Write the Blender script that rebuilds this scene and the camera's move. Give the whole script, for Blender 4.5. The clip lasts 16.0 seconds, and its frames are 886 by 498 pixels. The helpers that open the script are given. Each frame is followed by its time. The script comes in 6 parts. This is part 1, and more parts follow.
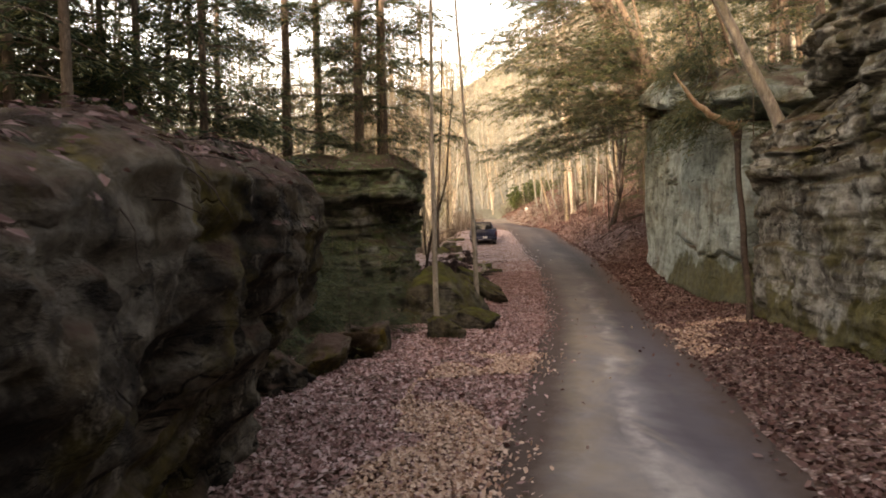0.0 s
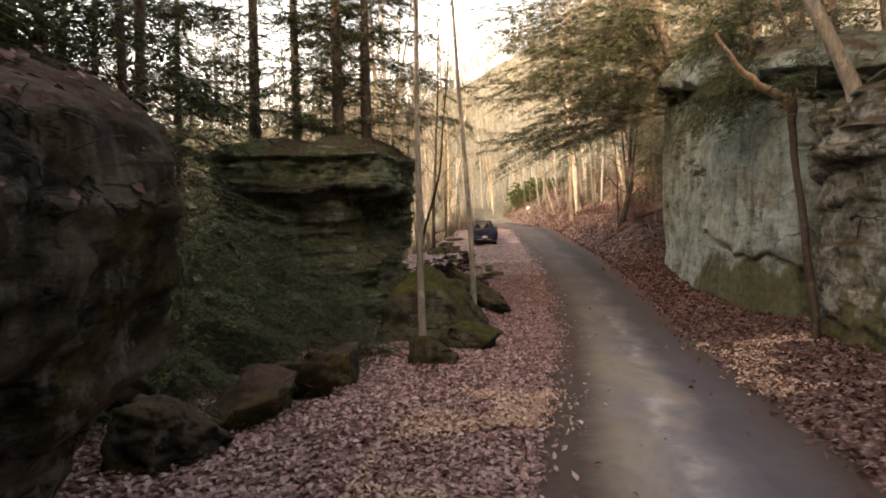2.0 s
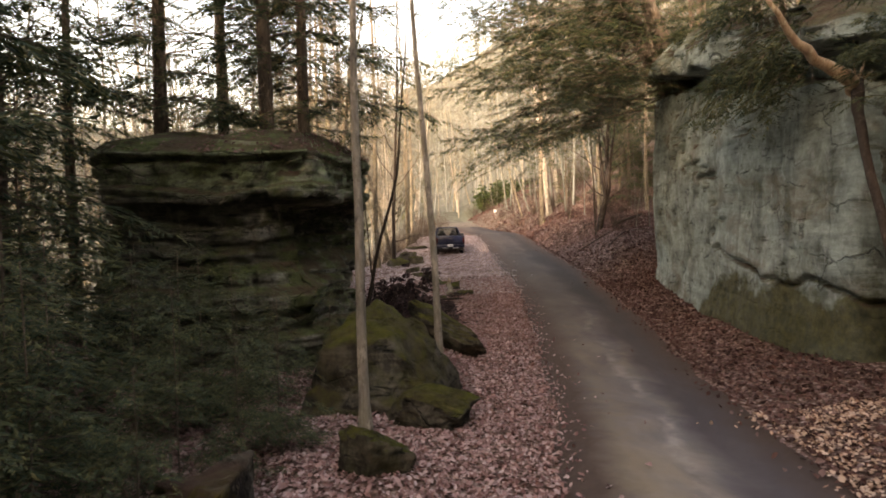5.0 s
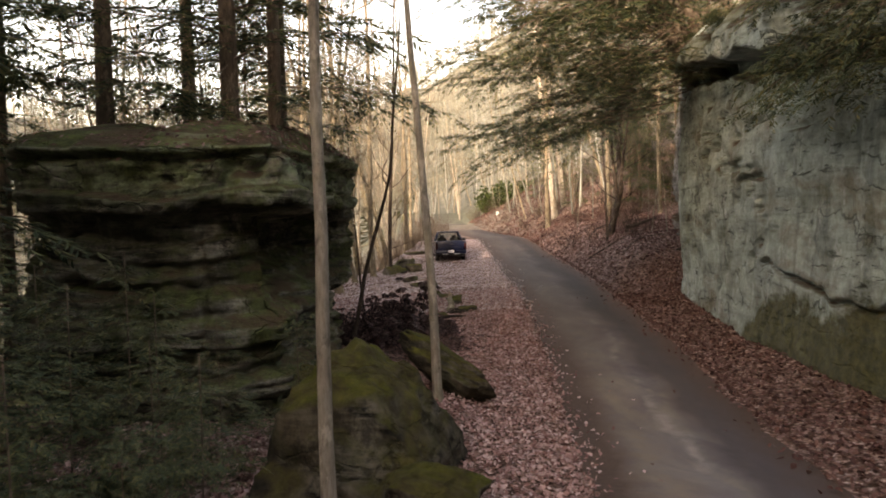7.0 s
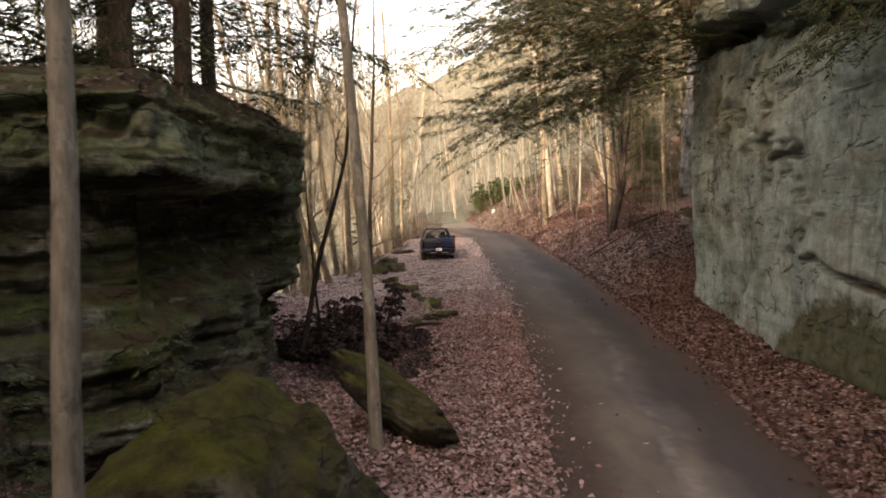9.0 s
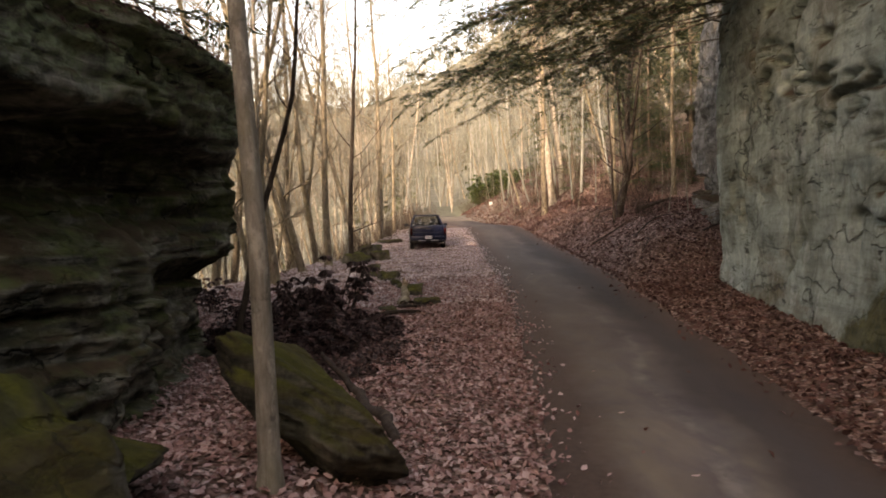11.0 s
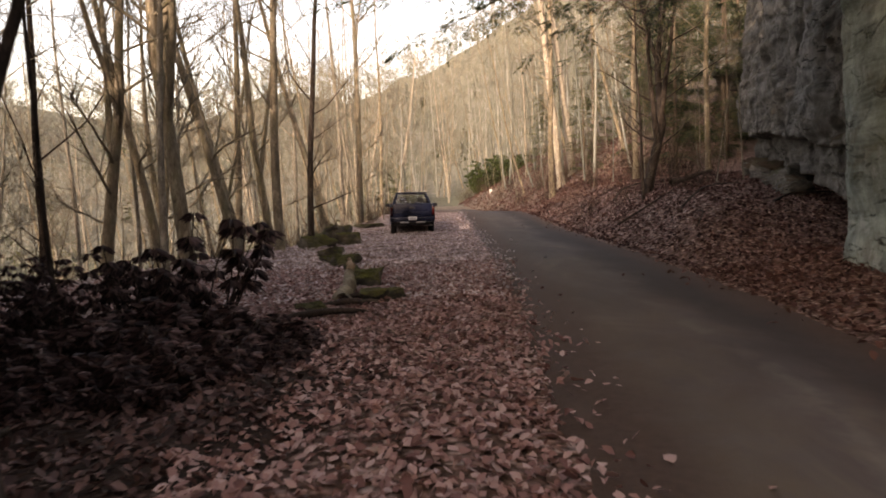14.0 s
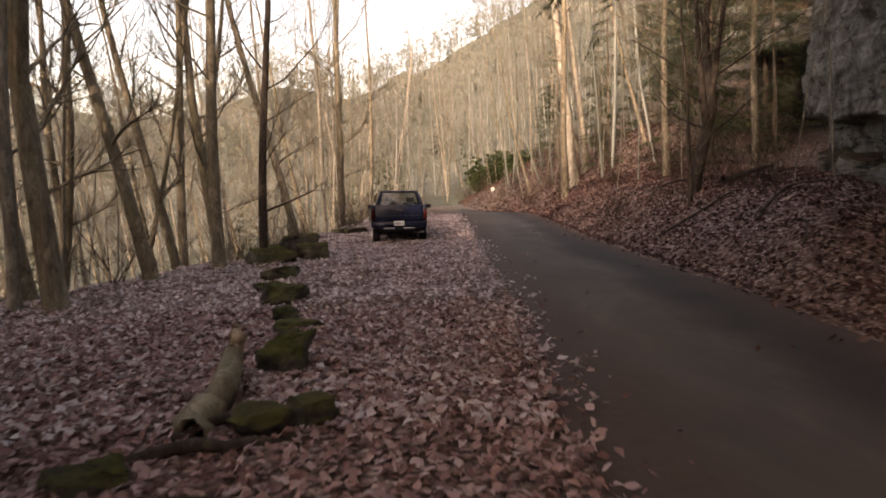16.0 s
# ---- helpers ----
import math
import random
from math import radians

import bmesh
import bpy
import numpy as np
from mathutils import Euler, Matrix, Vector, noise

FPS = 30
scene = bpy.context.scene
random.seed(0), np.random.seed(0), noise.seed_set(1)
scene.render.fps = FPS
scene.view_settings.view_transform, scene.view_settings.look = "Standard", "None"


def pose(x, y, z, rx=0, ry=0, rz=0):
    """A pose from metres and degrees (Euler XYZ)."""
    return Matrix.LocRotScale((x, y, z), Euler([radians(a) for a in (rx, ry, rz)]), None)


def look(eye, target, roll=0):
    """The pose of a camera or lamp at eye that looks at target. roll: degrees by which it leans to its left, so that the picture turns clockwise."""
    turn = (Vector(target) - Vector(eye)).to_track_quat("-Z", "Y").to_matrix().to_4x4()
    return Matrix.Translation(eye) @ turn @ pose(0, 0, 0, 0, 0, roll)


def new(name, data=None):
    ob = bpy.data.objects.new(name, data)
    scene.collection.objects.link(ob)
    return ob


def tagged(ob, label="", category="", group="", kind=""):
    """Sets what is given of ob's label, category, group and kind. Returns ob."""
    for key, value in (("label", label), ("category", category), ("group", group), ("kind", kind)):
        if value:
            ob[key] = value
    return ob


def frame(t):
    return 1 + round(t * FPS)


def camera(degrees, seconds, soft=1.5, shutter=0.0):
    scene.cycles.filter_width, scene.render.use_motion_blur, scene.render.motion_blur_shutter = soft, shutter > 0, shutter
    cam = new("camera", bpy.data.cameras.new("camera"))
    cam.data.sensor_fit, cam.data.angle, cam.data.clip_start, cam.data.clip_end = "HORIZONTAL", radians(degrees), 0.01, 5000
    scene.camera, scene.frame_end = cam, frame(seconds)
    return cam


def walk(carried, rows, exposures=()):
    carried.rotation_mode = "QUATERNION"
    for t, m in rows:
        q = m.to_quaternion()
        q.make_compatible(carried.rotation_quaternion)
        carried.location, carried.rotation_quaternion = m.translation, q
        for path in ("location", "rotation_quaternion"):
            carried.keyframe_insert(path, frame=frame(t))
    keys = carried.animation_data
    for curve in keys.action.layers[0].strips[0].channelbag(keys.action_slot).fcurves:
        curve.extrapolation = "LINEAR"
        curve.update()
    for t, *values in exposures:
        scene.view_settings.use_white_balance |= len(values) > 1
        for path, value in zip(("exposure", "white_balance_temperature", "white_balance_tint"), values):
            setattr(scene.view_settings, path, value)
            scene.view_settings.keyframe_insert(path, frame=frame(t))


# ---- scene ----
cam = camera(65.7, 16.0, soft=1.8, shutter=0.3)
METRES, EYE, TILT, LEAN, TURN = 27.27, 2.4, 0.0, 0.0, 0.0
ROWS = [
    (0.0, 0.0, 0.0, 0.0, -0.04, -2.21, 1.01),
    (0.5, 0.0028, 0.0308, -0.0, -0.02, -2.2, 1.01),
    (1.0, 0.005, 0.0622, -0.0072, -0.0, -2.21, 1.0),
    (1.5, 0.0069, 0.0914, -0.0069, -0.0, -2.2, 0.99),
    (2.0, 0.0088, 0.1187, -0.0049, -0.01, -2.17, 0.96),
    (2.5, 0.0103, 0.1446, -0.0043, -0.72, -2.18, 1.02),
    (3.0, 0.0112, 0.1697, -0.0022, -1.94, -2.17, 1.19),
    (3.5, 0.0124, 0.1933, 0.0002, -2.63, -2.15, 1.3),
    (4.0, 0.0133, 0.216, 0.0027, -2.97, -2.13, 1.32),
    (6.5, 0.0203, 0.3383, 0.0122, -2.92, -2.07, 1.28),
    (7.0, 0.0219, 0.3626, 0.0145, -2.91, -2.05, 1.3),
    (7.5, 0.0273, 0.3884, 0.0175, -2.88, -2.03, 1.34),
    (8.0, 0.0349, 0.4148, 0.0163, -2.89, -2.04, 1.31),
    (8.5, 0.044, 0.4444, 0.0106, -2.89, -2.03, 1.31),
    (9.0, 0.0522, 0.471, 0.0057, -2.88, -2.01, 1.32),
    (11.5, 0.0775, 0.6074, -0.0264, -2.89, -2.03, 1.21),
    (12.0, 0.0814, 0.6396, -0.0327, -2.88, -2.05, 1.19),
    (12.5, 0.0865, 0.6745, -0.0368, -2.87, -2.06, 1.26),
    (13.0, 0.092, 0.7119, -0.0403, -2.85, -2.12, 1.21),
    (13.5, 0.0971, 0.7525, -0.044, -2.85, -2.17, 1.21),
    (14.0, 0.1022, 0.7949, -0.0464, -2.84, -2.23, 1.25),
    (14.5, 0.1065, 0.8384, -0.0477, -2.86, -2.3, 1.15),
    (15.0, 0.1105, 0.8834, -0.0481, -2.85, -2.35, 1.08),
    (15.5, 0.1141, 0.9322, -0.0432, -2.87, -2.39, 1.04),
    (16.0, 0.1177, 0.982, -0.0373, -2.88, -2.41, 0.97),
]
walk(cam, [(t, pose(0, 0, EYE, TILT, LEAN, TURN) @ pose(METRES * x, METRES * y, METRES * z, 90 + pitch, roll, yaw)) for t, x, y, z, yaw, pitch, roll in ROWS],
     [(0.0, 2.87, 12400, 28), (4.0, 2.68, 11400, 26), (7.0, 2.68, 11100, 25), (9.0, 2.62, 11200, 26), (12.5, 2.27, 11000, 28), (16.0, 1.9, 10700, 31)])

# ---------------------------------------------------------------- world and sun
SUN_FROM = Vector((-0.42, -0.86, 0.30)).normalized()
world = bpy.data.worlds.new("world")
scene.world = world
world.use_nodes = True
_wn = world.node_tree.nodes
_sky = _wn.new("ShaderNodeTexSky")
_sky.sky_type = "NISHITA"
_sky.sun_disc = False
_sky.sun_elevation = math.asin(SUN_FROM.z)
_sky.sun_rotation = math.atan2(SUN_FROM.x, SUN_FROM.y)
_sky.air_density, _sky.dust_density, _sky.ozone_density = 1.0, 1.4, 0.3
_wn["Background"].inputs["Strength"].default_value = 0.15
world.node_tree.links.new(_sky.outputs[0], _wn["Background"].inputs["Color"])
sun_data = bpy.data.lights.new("sun", "SUN")
sun_data.energy, sun_data.angle, sun_data.color = 1.8, radians(0.6), (0.95, 0.98, 1.0)
sun = new("sun", sun_data)
sun.matrix_world = look(SUN_FROM * 300, (0, 0, 0))

# ---------------------------------------------------------------- numeric helpers


def _hash(i, j, k, s):
    n = (i * 374761393 + j * 668265263 + k * 1274126177 + s * 974711) & 0xFFFFFFFF
    n = ((n ^ (n >> 13)) * 1274126177) & 0xFFFFFFFF
    n = n ^ (n >> 16)
    return (n & 0xFFFF) / 65535.0


def vnoise(x, y, z, s=0):
    """Smooth value noise, 0 to 1, on arrays."""
    x, y, z = np.broadcast_arrays(np.asarray(x, float), np.asarray(y, float), np.asarray(z, float))
    xi, yi, zi = np.floor(x).astype(np.int64), np.floor(y).astype(np.int64), np.floor(z).astype(np.int64)
    fx, fy, fz = x - xi, y - yi, z - zi
    fx, fy, fz = (f * f * (3 - 2 * f) for f in (fx, fy, fz))
    out = 0
    for a in (0, 1):
        for b in (0, 1):
            for c in (0, 1):
                w = (fx if a else 1 - fx) * (fy if b else 1 - fy) * (fz if c else 1 - fz)
                out = out + w * _hash(xi + a, yi + b, zi + c, s)
    return out


def fbm(x, y, z, octaves=4, s=0):
    out, amp, tot = 0, 1.0, 0.0
    for o in range(octaves):
        out = out + amp * (vnoise(x * 2 ** o, y * 2 ** o, z * 2 ** o, s + o) - 0.5)
        tot += amp
        amp *= 0.5
    return out / tot * 2


def sstep(a, b, x):
    t = np.clip((np.asarray(x, float) - a) / (b - a), 0, 1)
    return t * t * (3 - 2 * t)


# ---------------------------------------------------------------- the lie of the land
LY = [-60, 0, 6.7, 13.4, 20, 26, 31, 38, 46, 54, 62, 72, 90]
LX = [-8, -1.1, 0.4, 1.75, 2.9, 3.65, 4.1, 4.65, 5.05, 5.35, 5.5, 5.3, 4.0]
RX = [-4.6, 2.1, 3.5, 4.75, 6.0, 6.95, 7.5, 8.35, 8.95, 9.25, 9.4, 9.0, 7.5]
ZY = [-60, -5, 8, 14, 20, 26, 32, 40, 48, 60, 66, 72, 84, 120]
ZZ = [1.5, 0.05, 0.0, -0.15, -0.38, -0.15, 0.12, 0.38, 0.72, 1.62, 1.75, 1.8, 2.3, 4.5]


def road_left(y):
    return np.interp(y, LY, LX)


def road_right(y):
    return np.interp(y, LY, RX)


def road_z(y):
    return np.interp(y, ZY, ZZ)


def bank_edge(y):
    """Where the level ground on the valley side ends."""
    return np.interp(y, [24, 30, 36, 40, 45, 50, 58, 70, 90], [-9, -6.5, -4.2, -2.9, -0.9, -0.2, 1.2, 2.6, 1.5])


def ground_z(x, y, rough=True):
    x, y = np.asarray(x, float), np.asarray(y, float)
    xl, xr, z = road_left(y), road_right(y), road_z(y)
    z = z + 0.0 * x
    # valley side
    dl = np.maximum(xl - x, 0)
    z = z - 0.035 * np.minimum(dl, 6) * sstep(24, 32, y) + 0.10 * np.clip(dl - 3.2, 0, 8) * (1 - sstep(20, 27, y))
    drop = np.maximum(bank_edge(y) - x, 0) * sstep(22, 32, y)
    z = z - 13 * (1 - np.exp(-drop / 17.0))
    z = z + 0.40 * np.exp(-((x - 0.5) / 1.25) ** 2 - ((y - 20.6) / 1.7) ** 2)
    # hill side
    dr = np.maximum(x - xr, 0)
    near = 0.10 * np.minimum(dr, 3) + 5.6 * sstep(10.6, 13.0, x) + 0.42 * np.clip(x - 13, 0, 90)
    shelf = sstep(36, 41, y) * (1 - sstep(57, 66, y))
    far = 0.60 * np.clip(dr - 0.3, 0, 2.4) + (0.60 - 0.45 * shelf) * np.clip(dr - 2.7, 0, 5.5) + (0.56 - 0.22 * shelf) * np.clip(dr - 8.2, 0, 90)
    z = z + near + (far - near) * sstep(31.5, 36.5, y)
    # the hollow washed out under the overhanging rock
    face = np.interp(y, [31, 33.9, 36.2, 39.3, 43, 46.9], [9.9, 10.95, 11.75, 12.75, 13.95, 15.25])
    floor_ = np.interp(y, [33, 34.5, 36.2, 38.8, 42], [0.25, 0.35, 0.75, 1.45, 2.1])
    z = z - np.maximum(z - floor_, 0) * sstep(-4.0, -1.6, x - face) * sstep(4.0, 2.5, x - face) * sstep(32.0, 34.0, y) * sstep(44.5, 41.5, y)
    # far hills all round; the ridge behind is unseen, added to shade the lane
    r = np.hypot(x - 5, y - 30)
    z = z + 66 * sstep(85, 330, r) * (0.97 + 0.5 * fbm(x / 95, y / 95, 0.5, 3, 11))
    z = z + (9 + 14 * sstep(-44, -29, x)) * sstep(-5, -19, y)
    if rough:
        off = np.maximum(np.maximum(xl - x, x - xr), 0)
        amp = sstep(0.1, 1.2, off)
        z = z + amp * (0.10 * fbm(x / 1.6, y / 1.6, 0, 3, 21) + 0.05 * fbm(x / 0.35, y / 0.35, 0, 2, 25)) + 1.2 * sstep(30, 90, r) * fbm(x / 14, y / 14, 0, 3, 29)
        z = z + 0.05 * sstep(0.02, 0.5, off)
    return z


# ---------------------------------------------------------------- materials
def material(name, rough=0.8, metal=0.0, spec=0.3):
    m = bpy.data.materials.new(name)
    m.use_nodes = True
    b = m.node_tree.nodes["Principled BSDF"]
    b.inputs["Roughness"].default_value = rough
    b.inputs["Metallic"].default_value = metal
    b.inputs["Specular IOR Level"].default_value = spec
    return m, m.node_tree.nodes, m.node_tree.links, b


def coords(n, l, scale=(1, 1, 1), source="Position"):
    if source == "Position":
        src = n.new("ShaderNodeNewGeometry").outputs["Position"]
    else:
        src = n.new("ShaderNodeTexCoord").outputs[source]
    mp = n.new("ShaderNodeMapping")
    mp.inputs["Scale"].default_value = scale
    l.new(src, mp.inputs["Vector"])
    return mp.outputs[0]


def tex_noise(n, l, vec, scale, detail=5, rough=0.6, dist=0.0):
    t = n.new("ShaderNodeTexNoise")
    t.inputs["Scale"].default_value, t.inputs["Detail"].default_value = scale, detail
    t.inputs["Roughness"].default_value, t.inputs["Distortion"].default_value = rough, dist
    l.new(vec, t.inputs["Vector"])
    return t.outputs["Fac"]


def ramp(n, l, fac, stops, interp="LINEAR"):
    r = n.new("ShaderNodeValToRGB")
    r.color_ramp.interpolation = interp
    e = r.color_ramp.elements
    while len(e) < len(stops):
        e.new(0.5)
    for el, (p, c) in zip(e, stops):
        el.position = p
        el.color = (*c, 1) if len(c) == 3 else c
    l.new(fac, r.inputs[0])
    return r.outputs[0]


def grey(n, l, fac, a, b):
    return ramp(n, l, fac, [(a, (0, 0, 0)), (b, (1, 1, 1))])


def mixc(n, l, fac, a, b, kind="MIX"):
    m = n.new("ShaderNodeMix")
    m.data_type, m.blend_type = "RGBA", kind
    if isinstance(fac, (int, float)):
        m.inputs[0].default_value = fac
    else:
        l.new(fac, m.inputs[0])
    for sock, v in ((m.inputs[6], a), (m.inputs[7], b)):
        if isinstance(v, tuple):
            sock.default_value = (*v, 1)
        else:
            l.new(v, sock)
    return m.outputs[2]


def mathn(n, l, op, a, b=0.0):
    m = n.new("ShaderNodeMath")
    m.operation = op
    for sock, v in zip(m.inputs, (a, b)):
        if isinstance(v, (int, float)):
            sock.default_value = v
        else:
            l.new(v, sock)
    return m.outputs[0]


def bump(n, l, b, height, strength, dist=0.02):
    u = n.new("ShaderNodeBump")
    u.inputs["Strength"].default_value, u.inputs["Distance"].default_value = strength, dist
    l.new(height, u.inputs["Height"])
    l.new(u.outputs[0], b.inputs["Normal"])


def up_facing(n, l, lo, hi):
    g = n.new("ShaderNodeNewGeometry")
    s = n.new("ShaderNodeSeparateXYZ")
    l.new(g.outputs["Normal"], s.inputs[0])
    return grey(n, l, s.outputs[2], lo, hi)


def mat_ground():
    m, n, l, b = material("leaf_litter_ground", 0.95, 0, 0.15)
    p = coords(n, l)
    v = n.new("ShaderNodeTexVoronoi")
    v.inputs["Scale"].default_value = 13
    v.inputs["Randomness"].default_value = 1.0
    w = n.new("ShaderNodeVectorMath")
    w.operation = "ADD"
    nz = n.new("ShaderNodeTexNoise")
    nz.inputs["Scale"].default_value = 9
    l.new(p, nz.inputs["Vector"])
    sc = n.new("ShaderNodeVectorMath")
    sc.operation = "SCALE"
    sc.inputs["Scale"].default_value = 0.12
    l.new(nz.outputs["Color"], sc.inputs[0])
    l.new(p, w.inputs[0])
    l.new(sc.outputs[0], w.inputs[1])
    l.new(w.outputs[0], v.inputs["Vector"])
    s = n.new("ShaderNodeSeparateColor")
    l.new(v.outputs["Color"], s.inputs[0])
    leaf = ramp(n, l, s.outputs[0], [(0.0, (0.14, 0.080, 0.068)), (0.35, (0.29, 0.175, 0.150)), (0.7, (0.41, 0.275, 0.242)), (1.0, (0.55, 0.43, 0.39))])
    gap = grey(n, l, v.outputs["Distance"], 0.25, 0.75)
    leaf = mixc(n, l, gap, leaf, (0.055, 0.032, 0.024))
    big = grey(n, l, tex_noise(n, l, p, 0.35, 4), 0.35, 0.7)
    col = mixc(n, l, mathn(n, l, "MULTIPLY", big, 0.45), leaf, (0.13, 0.075, 0.05))
    # ground colour turns dark brown under the shrubs
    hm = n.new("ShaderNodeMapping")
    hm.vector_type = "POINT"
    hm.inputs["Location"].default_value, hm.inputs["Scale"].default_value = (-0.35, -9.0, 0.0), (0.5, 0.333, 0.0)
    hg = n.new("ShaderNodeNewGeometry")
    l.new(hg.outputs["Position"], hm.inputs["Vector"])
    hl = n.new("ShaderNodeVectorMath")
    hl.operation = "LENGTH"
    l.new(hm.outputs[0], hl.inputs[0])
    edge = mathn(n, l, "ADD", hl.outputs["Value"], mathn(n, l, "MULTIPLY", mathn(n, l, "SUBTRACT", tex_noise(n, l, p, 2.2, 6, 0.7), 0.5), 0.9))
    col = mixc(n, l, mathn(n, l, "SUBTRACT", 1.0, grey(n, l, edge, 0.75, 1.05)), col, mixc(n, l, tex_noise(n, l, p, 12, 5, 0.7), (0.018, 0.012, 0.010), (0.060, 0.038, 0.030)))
    # far slopes: dry tan litter, greyed with distance in place of haze
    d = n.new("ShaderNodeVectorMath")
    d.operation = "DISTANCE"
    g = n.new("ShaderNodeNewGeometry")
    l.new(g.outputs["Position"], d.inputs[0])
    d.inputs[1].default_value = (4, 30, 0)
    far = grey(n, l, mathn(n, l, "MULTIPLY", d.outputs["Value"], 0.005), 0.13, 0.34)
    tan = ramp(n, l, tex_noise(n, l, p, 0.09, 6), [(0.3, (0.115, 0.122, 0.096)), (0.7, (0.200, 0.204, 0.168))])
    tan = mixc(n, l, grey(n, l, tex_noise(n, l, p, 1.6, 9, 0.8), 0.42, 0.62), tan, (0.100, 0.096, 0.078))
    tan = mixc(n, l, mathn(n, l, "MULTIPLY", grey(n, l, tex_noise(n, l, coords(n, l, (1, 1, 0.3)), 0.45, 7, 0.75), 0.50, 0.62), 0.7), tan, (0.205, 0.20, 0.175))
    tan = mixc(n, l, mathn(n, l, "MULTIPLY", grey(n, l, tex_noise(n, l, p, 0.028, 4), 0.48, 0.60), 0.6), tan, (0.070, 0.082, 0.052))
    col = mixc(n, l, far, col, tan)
    l.new(col, b.inputs["Base Color"])
    bump(n, l, b, mathn(n, l, "SUBTRACT", 1.0, v.outputs["Distance"]), 0.9, 0.05)
    return m


def mat_road():
    m, n, l, b = material("worn_asphalt", 0.85, 0, 0.25)
    p = coords(n, l)
    fine = tex_noise(n, l, p, 90, 3)
    base = ramp(n, l, tex_noise(n, l, coords(n, l, (1, 0.55, 1)), 0.9, 7, 0.66, 0.8), [(0.33, (0.125, 0.112, 0.122)), (0.52, (0.20, 0.186, 0.188)), (0.70, (0.31, 0.28, 0.25))])
    tan_blot = grey(n, l, tex_noise(n, l, coords(n, l, (1, 0.35, 1)), 0.6, 6, 0.6, 1.6), 0.50, 0.64)
    col = mixc(n, l, mathn(n, l, "MULTIPLY", tan_blot, 0.65), base, (0.36, 0.30, 0.22))
    # tan tint towards the valley side and a broken pale streak down the middle
    sp = n.new("ShaderNodeAttribute")
    sp.attribute_name = "across"
    sway = mathn(n, l, "ADD", sp.outputs["Fac"], mathn(n, l, "MULTIPLY", mathn(n, l, "SUBTRACT", tex_noise(n, l, coords(n, l, (1, 0.6, 1)), 0.5, 5, 0.6), 0.5), 0.5))
    tan_side = mathn(n, l, "SUBTRACT", 1.0, grey(n, l, sway, 0.30, 0.52))
    col = mixc(n, l, mathn(n, l, "MULTIPLY", tan_side, mathn(n, l, "MULTIPLY", grey(n, l, tex_noise(n, l, p, 1.6, 6, 0.7), 0.28, 0.58), 0.75)), col, (0.27, 0.21, 0.14))
    mid_ = mathn(n, l, "SUBTRACT", 1.0, grey(n, l, mathn(n, l, "ABSOLUTE", mathn(n, l, "SUBTRACT", sway, 0.52)), 0.01, 0.055))
    col = mixc(n, l, mathn(n, l, "MULTIPLY", mid_, mathn(n, l, "MULTIPLY", grey(n, l, tex_noise(n, l, p, 1.1, 5, 0.7), 0.42, 0.60), 0.7)), col, (0.46, 0.42, 0.37))
    # darker tint over the hill-side half of the lane
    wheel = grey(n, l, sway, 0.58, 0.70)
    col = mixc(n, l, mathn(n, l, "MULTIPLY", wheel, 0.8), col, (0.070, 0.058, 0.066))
    # dimmer light past the rock gate, put into the asphalt colour
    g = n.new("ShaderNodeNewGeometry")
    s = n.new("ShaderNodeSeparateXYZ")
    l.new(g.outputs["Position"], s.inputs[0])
    dim_past = mathn(n, l, "MULTIPLY", grey(n, l, mathn(n, l, "MULTIPLY", s.outputs[1], 0.02), 0.24, 0.60), 0.84)
    dim_tone = ramp(n, l, tex_noise(n, l, coords(n, l, (1, 0.3, 1)), 0.7, 6, 0.6, 0.8), [(0.36, (0.036, 0.027, 0.025)), (0.58, (0.072, 0.053, 0.045)), (0.72, (0.145, 0.104, 0.080))])
    col = mixc(n, l, dim_past, col, dim_tone)
    # shade on the hill-side half, painted into the colour once more
    col = mixc(n, l, mathn(n, l, "MULTIPLY", grey(n, l, sway, 0.50, 0.68), mathn(n, l, "MULTIPLY", dim_past, 0.85)), col, (0.026, 0.021, 0.023))
    # soil and crumbled leaf along both edges
    at = n.new("ShaderNodeAttribute")
    at.attribute_name = "across"
    e = mathn(n, l, "ABSOLUTE", mathn(n, l, "SUBTRACT", at.outputs["Fac"], 0.5))
    e = mathn(n, l, "ADD", e, mathn(n, l, "MULTIPLY", mathn(n, l, "SUBTRACT", tex_noise(n, l, p, 1.7, 6, 0.65), 0.5), 0.22))
    e = mathn(n, l, "ADD", e, mathn(n, l, "MULTIPLY", mathn(n, l, "MAXIMUM", mathn(n, l, "SUBTRACT", 0.5, at.outputs["Fac"]), 0.0), 0.26))
    soil = mixc(n, l, tex_noise(n, l, p, 14, 5, 0.7), (0.038, 0.023, 0.017), (0.12, 0.076, 0.058))
    col = mixc(n, l, grey(n, l, e, 0.25, 0.43), col, soil)
    col = mixc(n, l, mathn(n, l, "MULTIPLY", fine, 0.3), col, (0.05, 0.05, 0.05))
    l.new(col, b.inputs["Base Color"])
    bump(n, l, b, mathn(n, l, "ADD", fine, mathn(n, l, "MULTIPLY", tex_noise(n, l, p, 4, 6), 2.0)), 0.5, 0.012)
    return m


